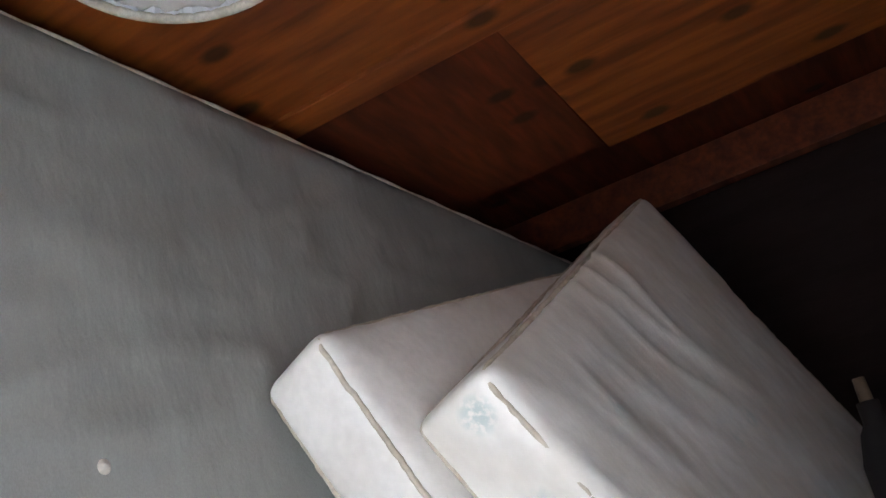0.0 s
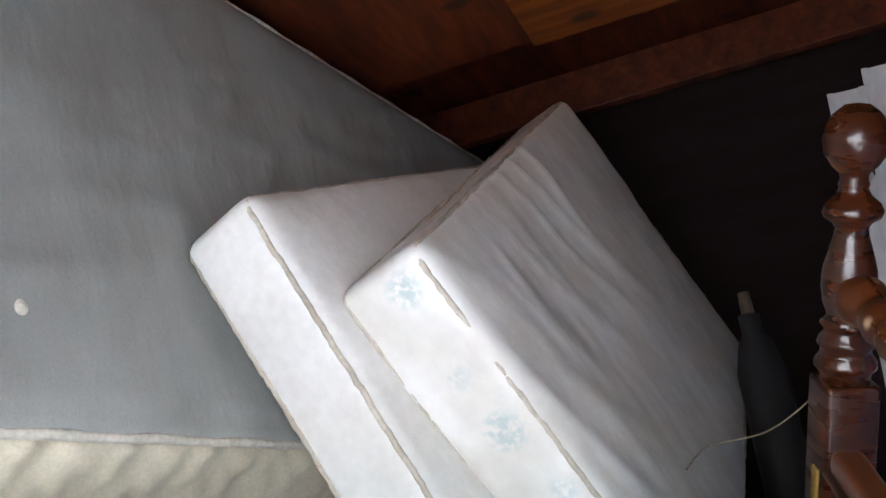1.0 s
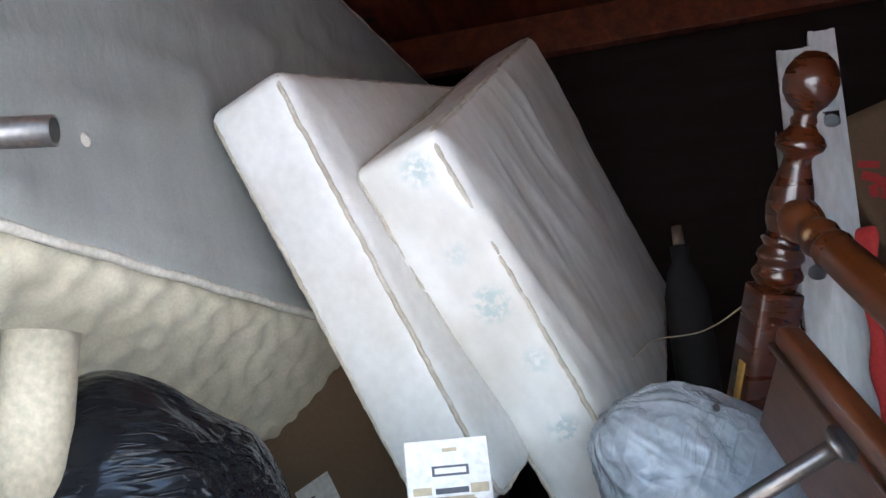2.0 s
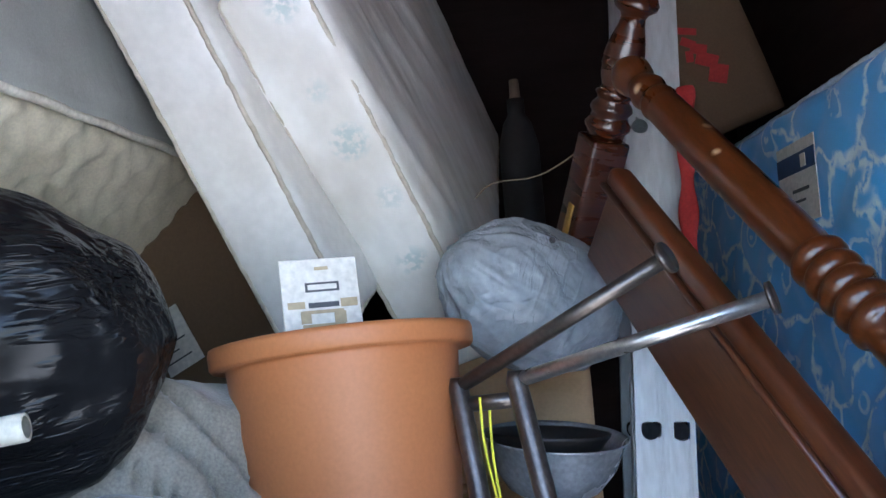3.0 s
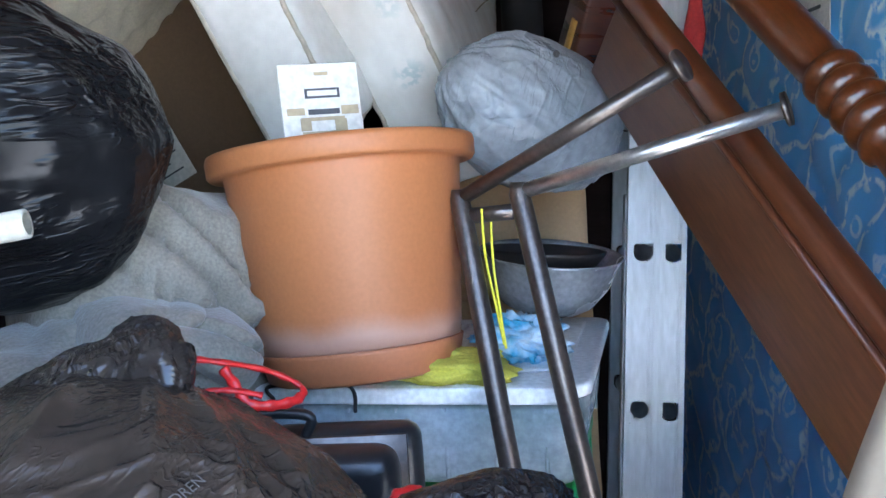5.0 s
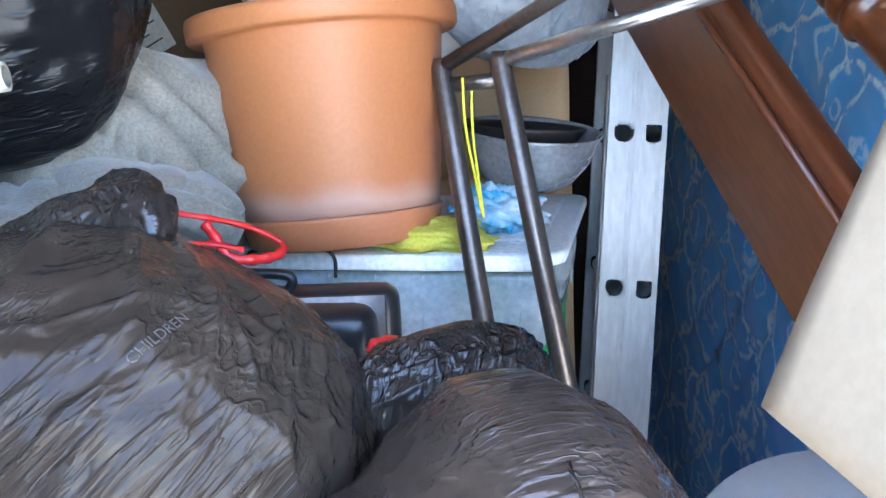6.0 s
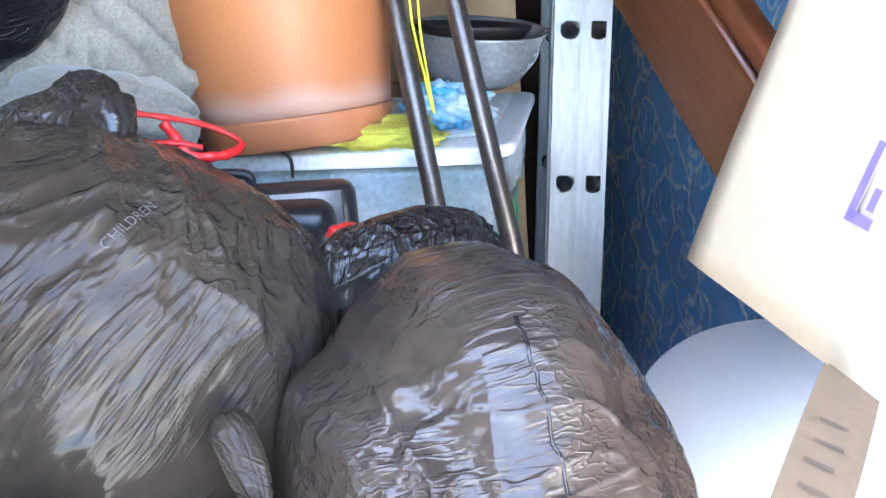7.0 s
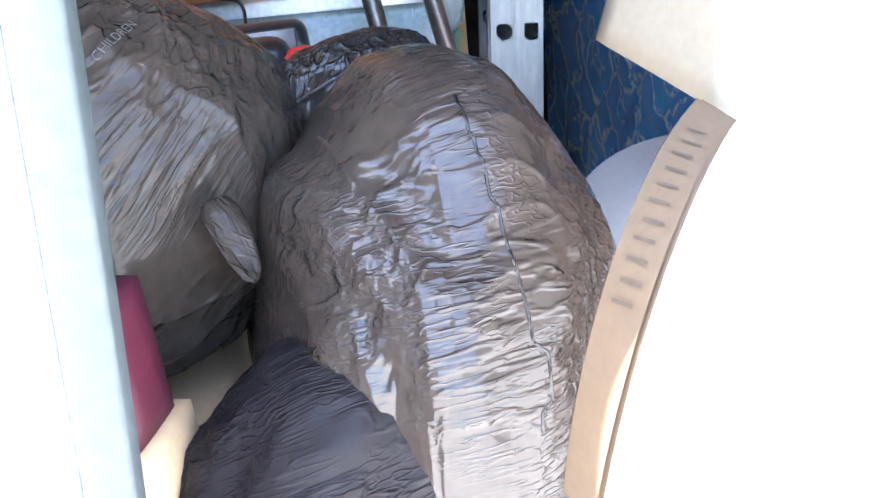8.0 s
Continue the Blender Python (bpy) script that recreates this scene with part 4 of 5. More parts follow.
b2 = thing("rubbish_bag", Matrix.Translation((0.052, 0.620, 0.955)), "full shiny black plastic rubbish bag on the pile", "bag", "black rubbish bags")
bag2 = put("bag", bag_mesh("bag", (0.166, 0.205, 0.272), 2.0, neck=0.0, pull=(0.1, 0.8, 0.6), grain=(1, -0.35, 0.08), folds=0.8, n=230, foot=1.35, lean=(-0.04, -0.10, 0), rise=(0.13, 0.04, 0), e=0.62), M["tight_bag"], b2)
put("gathered_top", bag_mesh("gathered_top", (0.098, 0.052, 0.056), 6.0, neck=0.0, pull=(1, 0, 0.3), grain=(0.3, 0.1, 1), folds=2.6, n=90), M["crushed_bag"], b2, Matrix.Translation((0.060, 0.185, 0.208)))
tie_ribbon([(0.002, 0.214, 0.244), (0.008, 0.214, 0.251), (0.027, 0.215, 0.250)], 0.0075, "drawstring", b2)
skin_line(bag2, [(0.08, -0.26, 0.96), (0.07, -0.39, 0.92), (0.07, -0.53, 0.85), (0.06, -0.70, 0.71), (0.03, -0.83, 0.55), (0.03, -0.94, 0.35), (-0.02, -0.99, 0.15)], 0.0013, "seam")

b3 = thing("rubbish_bag", Matrix.Translation((-0.202, 1.235, 1.517)), "full black plastic rubbish bag wedged under the mattress", "bag", "black rubbish bags")
put("bag", bag_mesh("bag", (0.170, 0.13, 0.180), 3.0, pull=(-1, 0, 0.3), grain=(1, 0, 0.15), folds=0.55, n=120, rise=(-0.28, 0, 0), lean=(-0.10, 0, 0)), M["deep_shade_bag"], b3)


# ---- metal frame ----
def metal_frame():
    t = thing("weight_bench", Matrix.Identity(4), "bare tubular steel bench stand with round end plates and yellow cord", "bench")
    fl, fr = Vector((0.288, 1.181, 1.426)), Vector((0.332, 1.107, 1.432))
    k2, k1 = Vector((0.426, 0.921, 1.556)), Vector((0.516, 0.87, 1.505))
    ll, lr = Vector((0.268, 1.030, 1.083)), Vector((0.339, 0.979, 1.058))
    R = 0.0098
    for top, foot in ((fl, ll), (fr, lr)):
        d = (foot - top).normalized()
        end = top + d * ((top.z - 0.02) / -d.z)
        part("leg", tube_bm([top + Vector((0, 0, 0.012)), top, end], [R * 1.0, R * 1.3, R * 1.3], 18), M["tube_steel"], t, "dark steel leg tube")
    for a, k, nm in ((fl, k2, "arm"), (fr, k1, "arm")):
        d = (k - a).normalized()
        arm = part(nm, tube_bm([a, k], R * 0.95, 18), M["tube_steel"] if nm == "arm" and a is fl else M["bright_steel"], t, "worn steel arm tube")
        part("end_plate", tube_bm([k - d * 0.001, k + d * 0.004], 0.018, 24), M["tube_steel"], arm, "round end plate")
    lo = Vector((0, 0, -0.022))
    part("crossbar", tube_bm([fl + lo, fr + lo], R, 18), M["tube_steel"], t, "short crossbar")
    mid = fl.lerp(fr, 0.35) + lo
    part("cord", tube_bm(bend_path([mid + Vector((-0.004, -0.011, 0.008)), mid + Vector((-0.004, -0.014, -0.05)), mid + Vector((0.006, -0.018, -0.12)), mid + Vector((0.012, -0.02, -0.16))]), 0.0018, 8), M["yellow_cord"], t, "yellow cord")
    part("cord", tube_bm(bend_path([mid + Vector((0.008, -0.011, 0.008)), mid + Vector((0.006, -0.014, -0.06)), mid + Vector((0.01, -0.018, -0.12)), mid + Vector((0.014, -0.02, -0.165))]), 0.0018, 8), M["yellow_cord"], t, "yellow cord")
    return t


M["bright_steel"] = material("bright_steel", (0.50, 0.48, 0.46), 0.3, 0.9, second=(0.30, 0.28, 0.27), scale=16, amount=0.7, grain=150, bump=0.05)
metal_frame()


# ---- carton in the opening, with a hanging flap ----
BC, E1, UP = Vector((0.178, 0.515, 1.236)), Vector((-0.177, -0.975, -0.134)), Vector((0.303, -0.184, 0.935))
def open_carton():
    m = frame_m(BC, E1, UP)          # x towards the outside, y up the face, z out of the face
    t = thing("open_carton", m, "pale brown open carton standing askew, one flap hanging", "carton")
    L, H, D_ = 0.165, 0.36, 0.34

    def dent(p, n):
        q = p + n * (noise.noise(p * 5) * 0.003 + noise.noise(p * 14) * 0.0008)
        q.x -= 0.42 * (p.y + H / 2) * (p.x + L / 2) / L        # the outer edge leans in
        return q
    put("box", soft_box("box", (L, H, D_), 0.004, 0.02, dent), M["pale_kraft"], t, Matrix.Translation((L / 2, H / 2, -D_ / 2)))
    # flap: a curved sheet that bends out of the lower front edge and droops
    inv = m.to_3x3().inverted()
    g, droop = inv @ Vector((-0.8085, -0.5346, 0.1131)), inv @ Vector((0.9873, 0.8935, -1.0568))

    def on_flap(s, k):
        return Vector((s, 0.004, 0.003)) + g * k + droop * k * k
    vs, fs = [], []
    nu, nv = 8, 18
    for side in (0, 1):
        for j in range(nv + 1):
            for i in range(nu + 1):
                s = 0.138 + 0.036 * i / nu
                k = 0.50 * j / nv
                vs.append(on_flap(s, k) + Vector((0, 0, -0.004 * side)))
    o = (nu + 1) * (nv + 1)
    for j in range(nv):
        for i in range(nu):
            a = j * (nu + 1) + i
            fs.append((a, a + 1, a + nu + 2, a + nu + 1))
            fs.append((o + a, o + a + nu + 1, o + a + nu + 2, o + a + 1))
    # the flap's shade is in its darker kraft colour
    put("flap", mesh_from(vs, fs, "flap"), M["shaded_kraft"], t, label="hanging brown flap with blurred print")
    # rows of illegible slanting print on the flap
    for q in range(11):
        s0, k0 = 0.149 + 0.001 * math.sin(q * 2.3), 0.06 + 0.022 * q
        bv = [on_flap(s0 + a, k0 + b) + Vector((0, 0, 0.0015)) for a, b in ((0, 0), (0.017, -0.010), (0.0175, -0.006), (0.0005, 0.004))]
        put("print_bar", mesh_from(bv, [(0, 1, 2, 3)], "print_bar"), M["ink_brown"], t, smooth=False)
    # corner of a purple printed badge
    for x, y, w, h in ((0.1125, 0.095, 0.005, 0.042), (0.119, 0.076, 0.018, 0.006), (0.123, 0.088, 0.005, 0.012)):
        part("badge_print", box_bm(w, h, 0.001, 0, at=(x, y, 0.0028)), M["ink_purple"], t, smooth=False)
    return t, on_flap


def sunlit_sheet(m, on_flap):
    """A bent white sheet, added for the sunlit glare, that runs on outward behind the flap's outer edge."""
    t = thing("sunlit_sheet", m, "added white sheet standing in for the sunlit brightness beside the flap", "board")
    vs, fs = [], []
    nu, nv = 6, 20
    for side in (0, 1):
        for j in range(nv + 1):
            for i in range(nu + 1):
                u, k = 0.160 + 0.50 * i / nu, -0.34 + 0.91 * j / nv
                q = on_flap(u, k) if k > 0 else on_flap(u, 0) + (on_flap(u, 0) - on_flap(u, 0.01)) * (-k / 0.01)
                vs.append(q + Vector((0, 0, -0.006 - 0.006 * side)))
    o = (nu + 1) * (nv + 1)
    for j in range(nv):
        for i in range(nu):
            a = j * (nu + 1) + i
            fs.append((a, a + 1, a + nu + 2, a + nu + 1))
            fs.append((o + a, o + a + nu + 1, o + a + nu + 2, o + a + 1))
    # white colour stands in for the overexposed sunlit part of the flap
    put("face", mesh_from(vs, fs, "face"), M["white_wall"], t)
    return t


CARTON, FLAP = open_carton()
sunlit_sheet(CARTON.matrix_basis.copy(), FLAP)


# ---- leaning panel at the opening ----
def leaning_panel():
    j = Vector((0.12, -0.0504, 0.9915)).normalized()
    lo = Vector((-0.2425, 0.2902, 1.1933))
    base = lo - j * (lo.z / j.z)
    bx = Vector((0.906, -0.423, 0))
    m = frame_m(base, bx - j * bx.dot(j), j)               # x across, y up the panel
    t = thing("leaning_panel", m, "white board with a dull grey metal edge leaning in the opening", "panel")
    H = 1.47 / j.z
    part("sheet", box_bm(0.35, H, 0.010, 0.001, 1, at=(-0.197, H / 2, 0)), M["white_wall"], t, "sunlit white face")
    part("edge", box_bm(0.020, H, 0.016, 0.002, 2, at=(-0.010, H / 2, 0)), M["trim_metal"], t, "grey metal edge strip")
    return t


leaning_panel()


# ---- soft things ----
def soft_lump(name, radii, seed, amp=0.1, freq=2.0, n=48, fold=0.0, e=0.8):
    verts, faces = [], []
    off = Vector((seed, seed * 2.3, seed * 0.7))
    for j in range(n + 1):
        th = math.pi * j / n
        for i in range(2 * n):
            ph = math.pi * i / n
            d = Vector((math.sin(th) * math.cos(ph), math.sin(th) * math.sin(ph), math.cos(th)))
            q = Vector([math.copysign(abs(c) ** e, c) for c in d])
            k = 1 + amp * noise.noise(d * freq + off) + amp * 0.4 * noise.noise(d * freq * 2.7 + off) + fold * (1 - abs(noise.noise(d * freq * 1.6 - off))) ** 4
            verts.append(Vector((q.x * radii[0], q.y * radii[1], q.z * radii[2])) * k)
    for j in range(n):
        for i in range(2 * n):
            a, b = j * 2 * n + i, j * 2 * n + (i + 1) % (2 * n)
            faces.append((a, a + 2 * n, b + 2 * n, b))
    return mesh_from(verts, faces, name)


bl = thing("blanket", Matrix.Translation((-0.10, 1.33, 1.30)), "folded grey felt moving blanket beside the planter", "blanket")
def draped(name, length, height, depth, seed, n=70):
    """A thick folded cloth end: rounded roll with sagging layers and creases."""
    verts, faces = [], []
    off = Vector((seed * 2.1, seed, 0))
    m_ = 60
    for i in range(n + 1):
        u = i / n
        end = (1 - abs(2 * u - 1) ** 5) ** 0.4 if 0 < u < 1 else 0.0
        for k in range(m_):
            a = 2 * math.pi * k / m_
            x = (u - 0.5) * length
            y, z = math.cos(a) * depth * end, math.sin(a) * height * end
            w = noise.noise(Vector((x * 9 + z * 10, y * 5, z * 9)) + off)
            v = noise.noise(Vector((x * 22 - z * 14, y * 11, z * 20)) - off)
            sag = 0.12 * noise.noise(Vector((x * 6, 0, a)) + off)
            f = 1 + sag - 0.28 * max(0, 1 - abs(w) * 6) + 0.07 * v + 0.10 * noise.noise(Vector((x * 4, y * 4, z * 4)) + off)
            verts.append(Vector((x, y * f, z * f)))
    for i in range(n):
        for k in range(m_):
            faces.append((i * m_ + k, i * m_ + (k + 1) % m_, (i + 1) * m_ + (k + 1) % m_, (i + 1) * m_ + k))
    return mesh_from(verts, faces, name)


put("upper_fold", draped("upper_fold", 0.34, 0.145, 0.16, 1), M["blanket"], bl, pose(0.035, 0.05, 0.02, 0, 12, 12))
put("middle_fold", draped("middle_fold", 0.205, 0.054, 0.12, 9), M["blanket"], bl, pose(0.022, -0.092, -0.018, 0, 14, 12), label="rounded outer fold")
put("lower_fold", draped("lower_fold", 0.30, 0.036, 0.13, 3), M["blanket"], bl, pose(-0.070, -0.075, -0.005, 0, -12, 15))
put("lower_fold", draped("lower_fold", 0.32, 0.036, 0.13, 6), M["blanket"], bl, pose(-0.05, -0.08, -0.062, 0, -4, 15))

# left carton with a paper label
lc = thing("label_carton", frame_m((-0.005, 2.28, 1.06), (0.85, -0.53, 0), (0.53, 0.85, 0)), "brown carton with a white paper label", "carton")
put("box", soft_box("box", (0.62, 0.34, 0.85), 0.004, 0.04, lambda p, n: p + n * noise.noise(p * 5) * 0.004), M["shaded_kraft"], lc, Matrix.Translation((0.13, 0.0, 0.425)))
LABEL = pose(0.165, -0.1775, 0.460, 0, -27, 0) @ Matrix.Scale(1.42, 4)
paper = part("paper_label", box_bm(0.058, 0.002, 0.088, 0), M["card_white"], lc, "white paper label", LABEL, smooth=False)
for k, w in enumerate((0.040, 0.026, 0.042, 0.034, 0.020)):
    part("print_bar", box_bm(w, 0.001, 0.0022, 0, at=((w - 0.046) / 2, -0.0016, -0.028 + 0.013 * k)), M["ink"], paper, smooth=False)

# stub of pale plastic pipe with a screw, steel tube end, roll of foam
pv = thing("pipe", frame_m((-0.199, 1.048, 1.441), (-0.92, 0.3, -0.12), (0, 0, 1)), "short cream plastic pipe with a screw in it", "pipe")
part("pipe_body", lathe_bm([(0.010, 0.0), (0.0135, 0.0), (0.0135, 0.4), (0.010, 0.4)], 24), M["pvc"], pv, "", pose(0, 0, 0, 0, 90, 0))
part("screw", lathe_bm([(0.0, 0.003), (0.003, 0.002), (0.0035, 0.0)], 12), M["bright_steel"], pv, "small screw", pose(0.016, 0, 0.013, 0, 0, 0))
st = thing("steel_tube", frame_m((-0.266, 1.031, 1.898), (-0.95, 0.2, 0.03), (0, 0, 1)), "open end of a bright steel tube", "tube")
part("tube_wall", lathe_bm([(0.0125, 0.0), (0.0155, 0.0), (0.0155, 0.5), (0.0125, 0.5), (0.0125, 0.0)], 28), M["bright_steel"], st, "", pose(0, 0, 0, 0, 90, 0))
fo = thing("foam_roll", Matrix.Translation((-0.305, 1.15, 1.565)), "roll of yellowed cream foam standing on end", "roll")
def spiral(turns, r0, step, h):
    bm = bmesh.new()
    n = int(turns * 40)
    prev = None
    for k in range(n + 1):
        a = 2 * math.pi * k / 40
        r = r0 + step * a / (2 * math.pi)
        v = [bm.verts.new((rr * math.cos(a), rr * math.sin(a), z)) for rr, z in ((r, 0), (r, h), (r + step * 0.8, h), (r + step * 0.8, 0))]
        if prev:
            for q in range(4):
                bm.faces.new((prev[q], prev[(q + 1) % 4], v[(q + 1) % 4], v[q]))
        prev = v
    return bm
part("foam_sheet", spiral(2.6, 0.006, 0.012, 0.16), M["foam"], fo, "", pose(0, 0, 0, 4, 3, 0))

# drum shade on top of the mattress edge
sh = thing("lampshade", frame_m((-0.160, 1.255, 2.80), (1, 0, 0), (0, 1, 0.02)), "old white pleated lampshade with a grey trim ring", "lampshade")
pl = bmesh.new()
rings = []
for r, z in ((0.210, 0.0), (0.180, 0.045)):
    rings.append([pl.verts.new(((r + (0.004 if k % 2 else -0.004)) * math.cos(math.pi * k / 40), (r + (0.004 if k % 2 else -0.004)) * math.sin(math.pi * k / 40), z)) for k in range(80)])
for k in range(80):
    pl.faces.new((rings[0][k], rings[0][(k + 1) % 80], rings[1][(k + 1) % 80], rings[1][k]))
part("shade", pl, M["shade_white"], sh, "", smooth=False)
put("lining", soft_lump("lining", (0.196, 0.190, 0.024), 12, 0.16, 2.2, 56, 0.16, 0.9), M["white_vinyl"], sh, Matrix.Translation((0, 0, 0.022)), label="bunched white lining")
part("trim_ring", tube_bm([Vector((0.212 * math.cos(math.pi * k / 30), 0.212 * math.sin(math.pi * k / 30), 0.002)) for k in range(61)], 0.009, 10, caps=False), M["cream_piping"], sh, "grey woven trim")

# cloudy plastic sacking, galvanised bowl with a pan, carton behind
pb = thing("plastic_sack", Matrix.Translation((0.572, 1.475, 1.535)), "crumpled cloudy plastic sack behind the planter", "sack")
put("sack", bag_mesh("sack", (0.168, 0.09, 0.142), 7.0, pull=(-0.8, -0.1, 0.8), grain=(0.6, 0, 0.8), folds=1.6, n=130, e=1.22, rise=(-0.30, 0, 0), lean=(0.15, 0, 0), foot=0.9), M["sheet_plastic"], pb)
for a, z in ((0.3, 0.09),):
    part("tear", lathe_bm([(0.0, 0.0), (0.006, 0.001)], 10), M["dark_stuff"], pb, "small dark hole", pose(-0.06 + a * 0.1, -0.118, z, 90, 0, 0))
bo = thing("metal_bowl", pose(0.545, 1.43, 1.226, 8, 3, 0), "dull galvanised bowl on the tote lid", "bowl")
part("bowl", lathe_bm([(0.0, 0.0), (0.055, 0.0), (0.075, 0.012), (0.098, 0.045), (0.112, 0.088), (0.117, 0.092), (0.115, 0.094), (0.109, 0.088), (0.094, 0.046), (0.07, 0.015), (0.0, 0.004)], 56), M["bowl_metal"], bo)
pa = thing("pan", pose(0.54, 1.425, 1.284, 2, 5, 0), "blackened frying pan lying in the bowl", "pan")
part("pan_body", lathe_bm([(0.0, 0.012), (0.07, 0.012), (0.095, 0.040), (0.099, 0.041), (0.097, 0.036), (0.073, 0.006), (0.0, 0.006)], 48), M["pan_black"], pa)
carton("carton", frame_m((0.675, 1.81, 1.205), (0.906, -0.423, 0), (0.423, 0.906, 0)), (0.30, 0.25, 0.34), M["kraft"], "small brown carton behind the bowl")
carton("carton", frame_m((0.665, 1.90, 0.0), (0.906, -0.423, 0), (0.423, 0.906, 0)), (0.40, 0.45, 1.20), M["kraft"], "plain brown carton in the dark at the back")

# tall carton at the back with a red printed patch
tc_ = thing("printed_carton", frame_m((1.475, 2.023, 2.185), (0.88, -0.36, 0.31), (0.36, 0.93, 0.05)), "brown carton with a red printed patch, tipped askew", "carton")
put("box", soft_box("box", (0.23, 0.20, 0.42), 0.005, 0.03, lambda p, n: p + n * noise.noise(p * 4) * 0.005), M["shaded_kraft"], tc_, Matrix.Translation((0, 0.09, 0.0)))
for k, (x, z, w, h, a) in enumerate(((-0.055, 0.075, 0.05, 0.018, 25), (-0.065, 0.045, 0.04, 0.022, 40), (-0.045, 0.02, 0.045, 0.028, 30), (-0.035, -0.015, 0.06, 0.035, 35), (-0.02, -0.06, 0.05, 0.05, 30), (-0.075, 0.01, 0.02, 0.03, 15))):
    part("red_print", box_bm(w, 0.002, h, 0, at=(0, 0, 0)), M["ink_red"], tc_, "", pose(x, -0.0165, z, 0, a, 0), smooth=False)

# red cloth strap beside the ladder
rc = thing("red_strap", Matrix.Identity(4), "crumpled red cloth strap hanging beside the ladder", "strap")
part("strap", tube_bm(bend_path([(0.962, 1.525, 1.93), (0.950, 1.515, 1.85), (0.945, 1.525, 1.74), (0.930, 1.515, 1.63), (0.938, 1.525, 1.52)]), [0.016 + 0.004 * math.sin(k * 0.7) for k in range(33)], 12, flat=0.4), M["red_cloth"], rc)

# mantle card
cd = thing("package_card", frame_m((0.1265, 1.205, 1.547), (0.98, -0.06, 0.02), (0.0, 0.12, 1.0)) @ Matrix.Scale(1.05, 4), "white printed hang card stuck in the planter", "package")
card = part("card", box_bm(0.092, 0.098, 0.0025, 0.001, 1), M["card_white"], cd, smooth=False)
for x, y, w, h, mt in ((0.002, 0.015, 0.040, 0.011, "ink"), (0.002, -0.006, 0.036, 0.006, "ink"), (-0.030, -0.005, 0.020, 0.008, "ink_tan"), (0.032, -0.005, 0.020, 0.010, "ink_tan"), (0.0, -0.014, 0.05, 0.004, "ink_tan"), (-0.02, -0.02, 0.012, 0.014, "ink_tan"), (0.02, -0.022, 0.014, 0.014, "ink_tan"), (0.0, -0.030, 0.05, 0.004, "ink_tan")):
    part("print", box_bm(w, h, 0.0008, 0, at=(x, y, 0.0018)), M[mt], card, smooth=False)
part("logo_plate", box_bm(0.034, 0.006, 0.0006, 0, at=(0.002, 0.015, 0.0024)), M["card_white"], card, smooth=False)
part("hanger_slot", box_bm(0.016, 0.004, 0.0008, 0, at=(0.003, 0.037, 0.0018)), M["ink_tan"], card, smooth=False)

# yellow duster and a blue wrapper on the lid
yc = thing("duster", Matrix.Translation((0.305, 1.195, 1.203)), "crumpled yellow cloth duster on the tote lid", "cloth")
put("cloth", soft_lump("cloth", (0.082, 0.046, 0.022), 4, 0.32, 1.9, 48, 0.10, 0.9), M["yellow_cloth"], yc, pose(-0.050, -0.004, 0.016, 0, 4, -34))
wr = thing("wrapper", Matrix.Translation((0.372, 1.20, 1.237)), "crumpled blue and white plastic wrapper on the duster", "wrapper")
put("wrap", soft_lump("wrap", (0.05, 0.03, 0.026), 9, 0.5, 3.2, 36, 0.25, 0.9), M["wrap_blue"], wr, pose(0, 0, 0, 10, 10, -30))

# pale drum shade beyond the bag, dark round thing, lower clutter
ds = thing("white_bucket", pose(0.575, 0.765, 0.723, 8, -10, 0), "smooth white plastic drum behind the bag", "drum")
part("wall", lathe_bm([(0.0, 0.0), (0.15, 0.0), (0.156, 0.006), (0.150, 0.014), (0.1635, 0.188)], 64), M["shade_white"], ds)
part("lid", lathe_bm([(0.1645, 0.186), (0.170, 0.188), (0.171, 0.204), (0.167, 0.209), (0.0, 0.212)], 64), M["shade_white"], ds, "pressed-on white lid")
carton("carton", frame_m((0.52, 0.78, 0.0), (0.906, -0.423, 0), (0.423, 0.906, 0)), (0.30, 0.34, 0.69), M["kraft"], "plain brown carton under the white drum")
dk = thing("black_wheel", pose(0.375, 0.95, 0.975, 70, 0, 20), "small black rubber wheel behind the bag", "wheel")
part("tyre", lathe_bm([(0.0, -0.012), (0.03, -0.014), (0.04, -0.008), (0.042, 0.0), (0.04, 0.008), (0.03, 0.014), (0.0, 0.012)], 32), M["case_plastic"], dk)

mg = thing("red_box", frame_m((-0.235, 0.60, 1.02), (0.75, -0.66, 0), (0.66, 0.75, 0)), "dark magenta printed box under the bag", "box")
put("body", soft_box("body", (0.10, 0.06, 0.115), 0.003, 0.02), M["magenta"], mg, Matrix.Translation((0, 0, 0.0575)))
part("side_panel", box_bm(0.028, 0.058, 0.11, 0.002, 1, at=(-0.065, 0.0, 0.055)), M["foam"], mg, "cream printed side panel")
part("red_spot", lathe_bm([(0.0, 0.0012), (0.010, 0.001), (0.011, 0.0)], 16), M["ink_red"], mg, "red printed spot", pose(-0.065, -0.0295, 0.065, 90, 0, 0))
b4 = thing("rubbish_bag", Matrix.Translation((-0.07, 0.555, 0.87)), "black plastic rubbish bag squeezed beneath the others, shade put into its colour", "bag", "black rubbish bags")
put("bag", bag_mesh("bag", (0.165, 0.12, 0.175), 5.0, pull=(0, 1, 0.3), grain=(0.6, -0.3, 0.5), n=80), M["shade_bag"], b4)

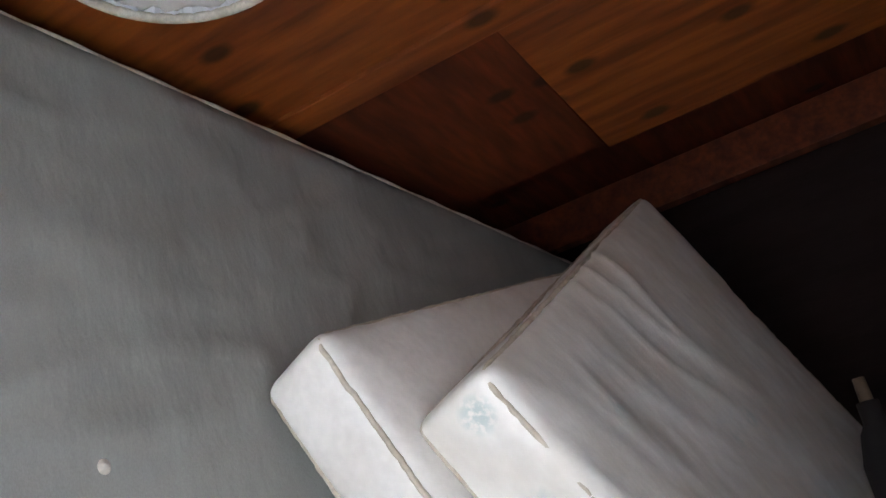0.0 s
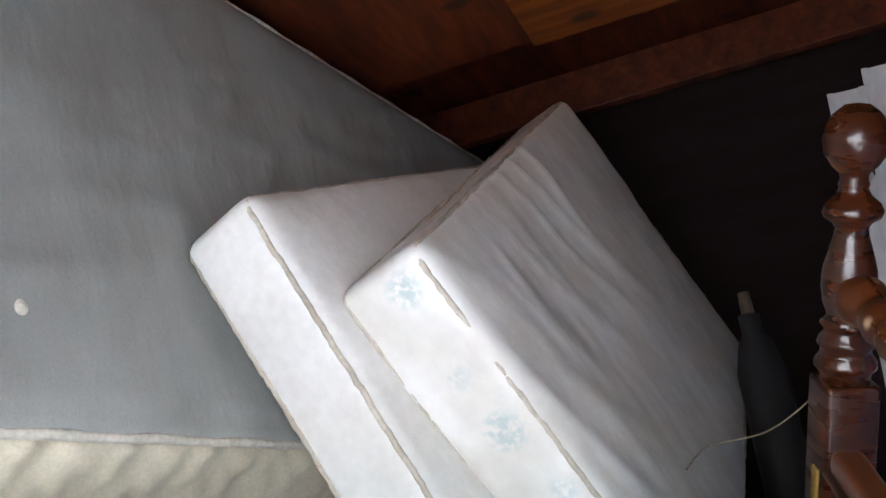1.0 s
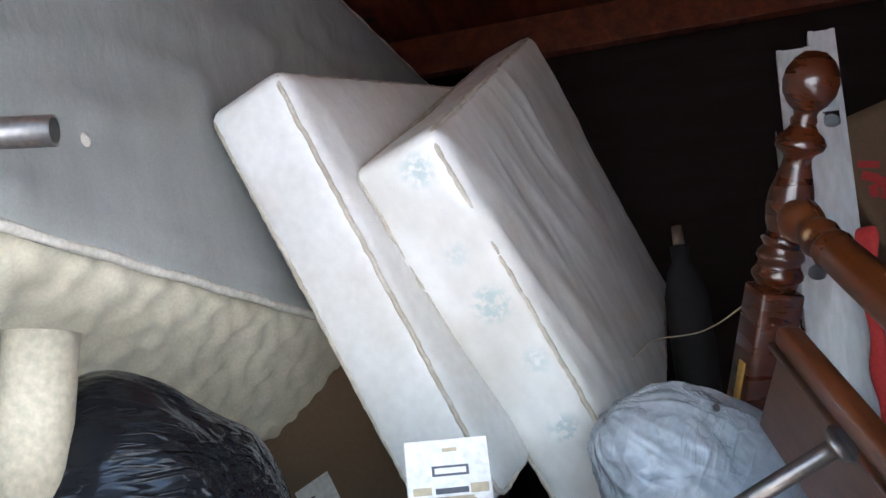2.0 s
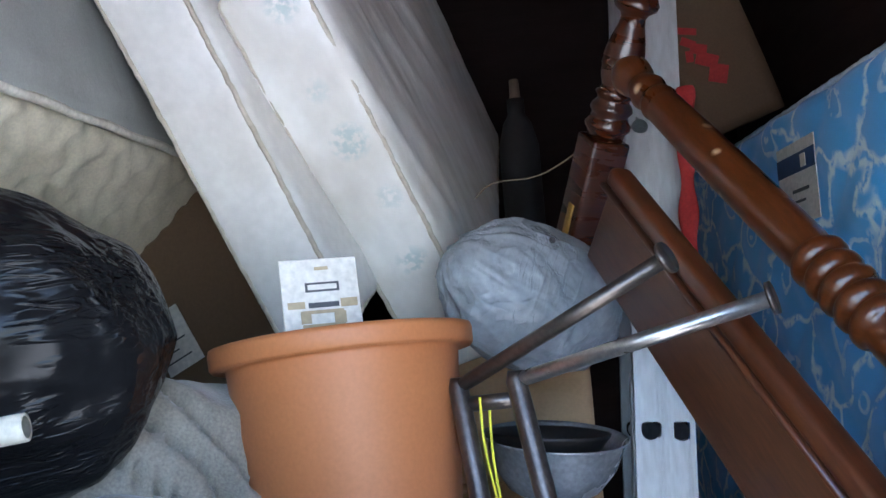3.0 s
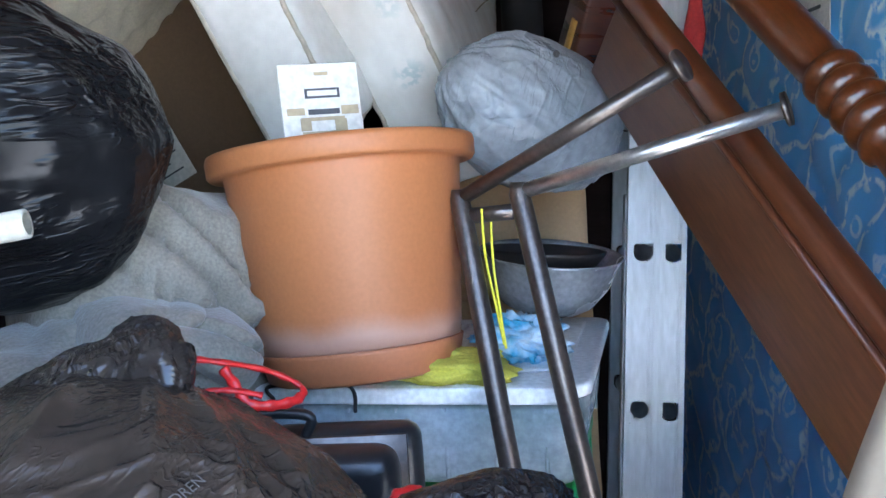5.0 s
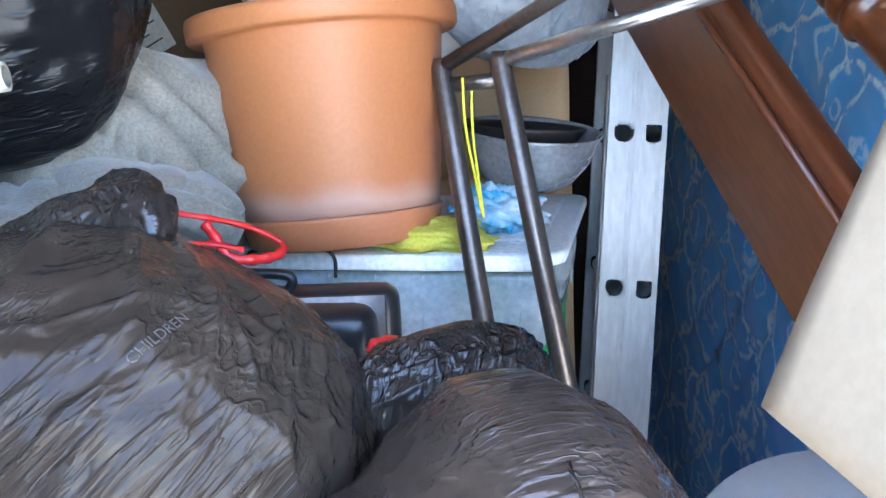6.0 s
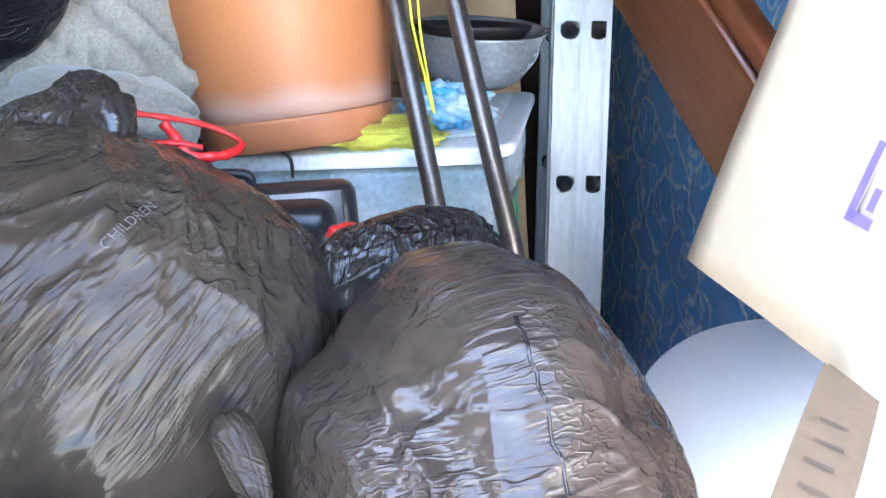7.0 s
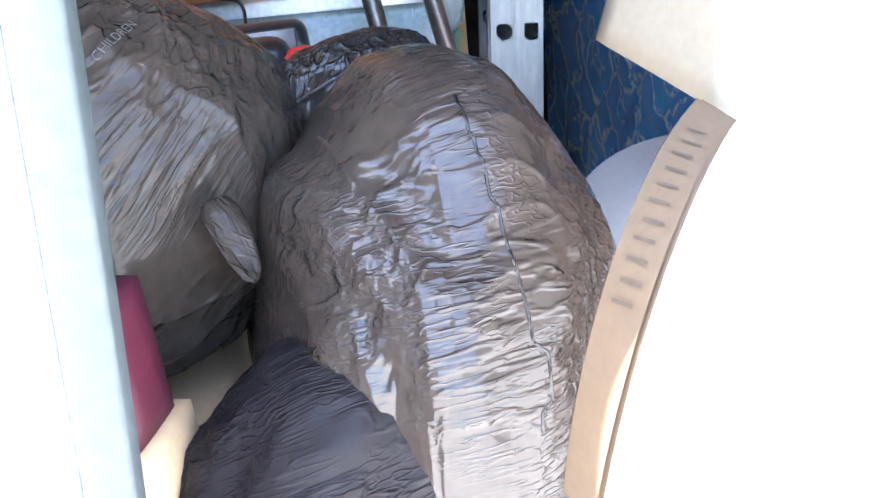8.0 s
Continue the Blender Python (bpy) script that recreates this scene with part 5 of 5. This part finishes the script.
# dim things behind the mattress
# near-black so that the jar sinks into the shade behind
M["jar_dimmed"] = material("jar_dimmed", (0.007, 0.006, 0.006), 0.8)
jar = thing("dim_jar", Matrix.Translation((0.905, 2.11, 1.20)), "tall jar at the back, its dimness put into the colour", "jar")
part("jar_body", lathe_bm([(0.0, 0.0), (0.045, 0.0), (0.05, 0.02), (0.05, 0.74), (0.035, 0.80), (0.022, 0.82), (0.022, 0.86), (0.0, 0.86)], 32), M["jar_dimmed"], jar)
part("stopper", lathe_bm([(0.0, 0.86), (0.014, 0.86), (0.012, 0.91), (0.0, 0.912)], 20), M["ink_brown"], jar, "dull stopper")
M["tape_dull"] = material("tape_dull", (0.20, 0.15, 0.09), 0.7)
co = thing("cord", Matrix.Identity(4), "thin pale cord trailing into the dark", "cord")
part("strand", tube_bm(bend_path([(0.56, 1.66, 1.74), (0.607, 1.671, 1.771), (0.69, 1.641, 1.78), (0.761, 1.608, 1.821), (0.80, 1.60, 1.86)]), 0.0014, 8), M["tape_dull"], co)


# ---- faint printed warning on the tied bag ----
def bag_print(words, bag, at, right, size):
    """Letters laid on the bag's skin, following its bulge."""
    fc = bpy.data.curves.new("words", "FONT")
    fc.body, fc.size, fc.align_x = words, size, "CENTER"
    tmp = bpy.data.objects.new("words", fc)
    scene.collection.objects.link(tmp)
    bpy.context.view_layer.update()
    me = bpy.data.meshes.new_from_object(tmp.evaluated_get(bpy.context.evaluated_depsgraph_get()))
    bpy.data.objects.remove(tmp)
    co = np.array([v.co for v in bag.data.vertices])
    at = np.array(at)
    near = co[np.argsort(((co - at) ** 2).sum(1))[:400]]
    mid = near.mean(0)
    nrm = np.linalg.svd(near - mid)[2][2]
    nrm = nrm if nrm @ mid > 0 else -nrm
    r = np.array(right) - nrm * (np.array(right) @ nrm)
    r /= np.linalg.norm(r)
    u = np.cross(nrm, r)
    loc = np.stack([(co - mid) @ r, (co - mid) @ u, (co - mid) @ nrm], 1)
    loc = loc[np.abs(loc[:, 2]) < 0.06]
    bm = bmesh.new()
    bm.from_mesh(me)
    bmesh.ops.subdivide_edges(bm, edges=[e for e in bm.edges if e.calc_length() > 0.004], cuts=2)
    bmesh.ops.triangulate(bm, faces=bm.faces)
    for v in bm.verts:
        d2 = (loc[:, 0] - v.co.x) ** 2 + (loc[:, 1] - v.co.y) ** 2
        h = loc[np.argsort(d2)[:10], 2].max() + 0.0012
        v.co = Vector(mid + r * v.co.x + u * v.co.y + nrm * h)
    bpy.data.meshes.remove(me)
    return part("printed_words", bm, M["ink_pale"], bag.parent, "faint grey printed warning", smooth=False)


M["ink_pale"] = material("ink_pale", (0.10, 0.092, 0.085), 0.4)
bag_print("CHILDREN", [o for o in b1.children if o.name.startswith("bag") and "corner" not in o.name][0], Vector((-0.141, 0.708, 1.276)) - Vector((-0.175, 0.855, 1.10)), (0.8, 0.25, 0.5), 0.011)
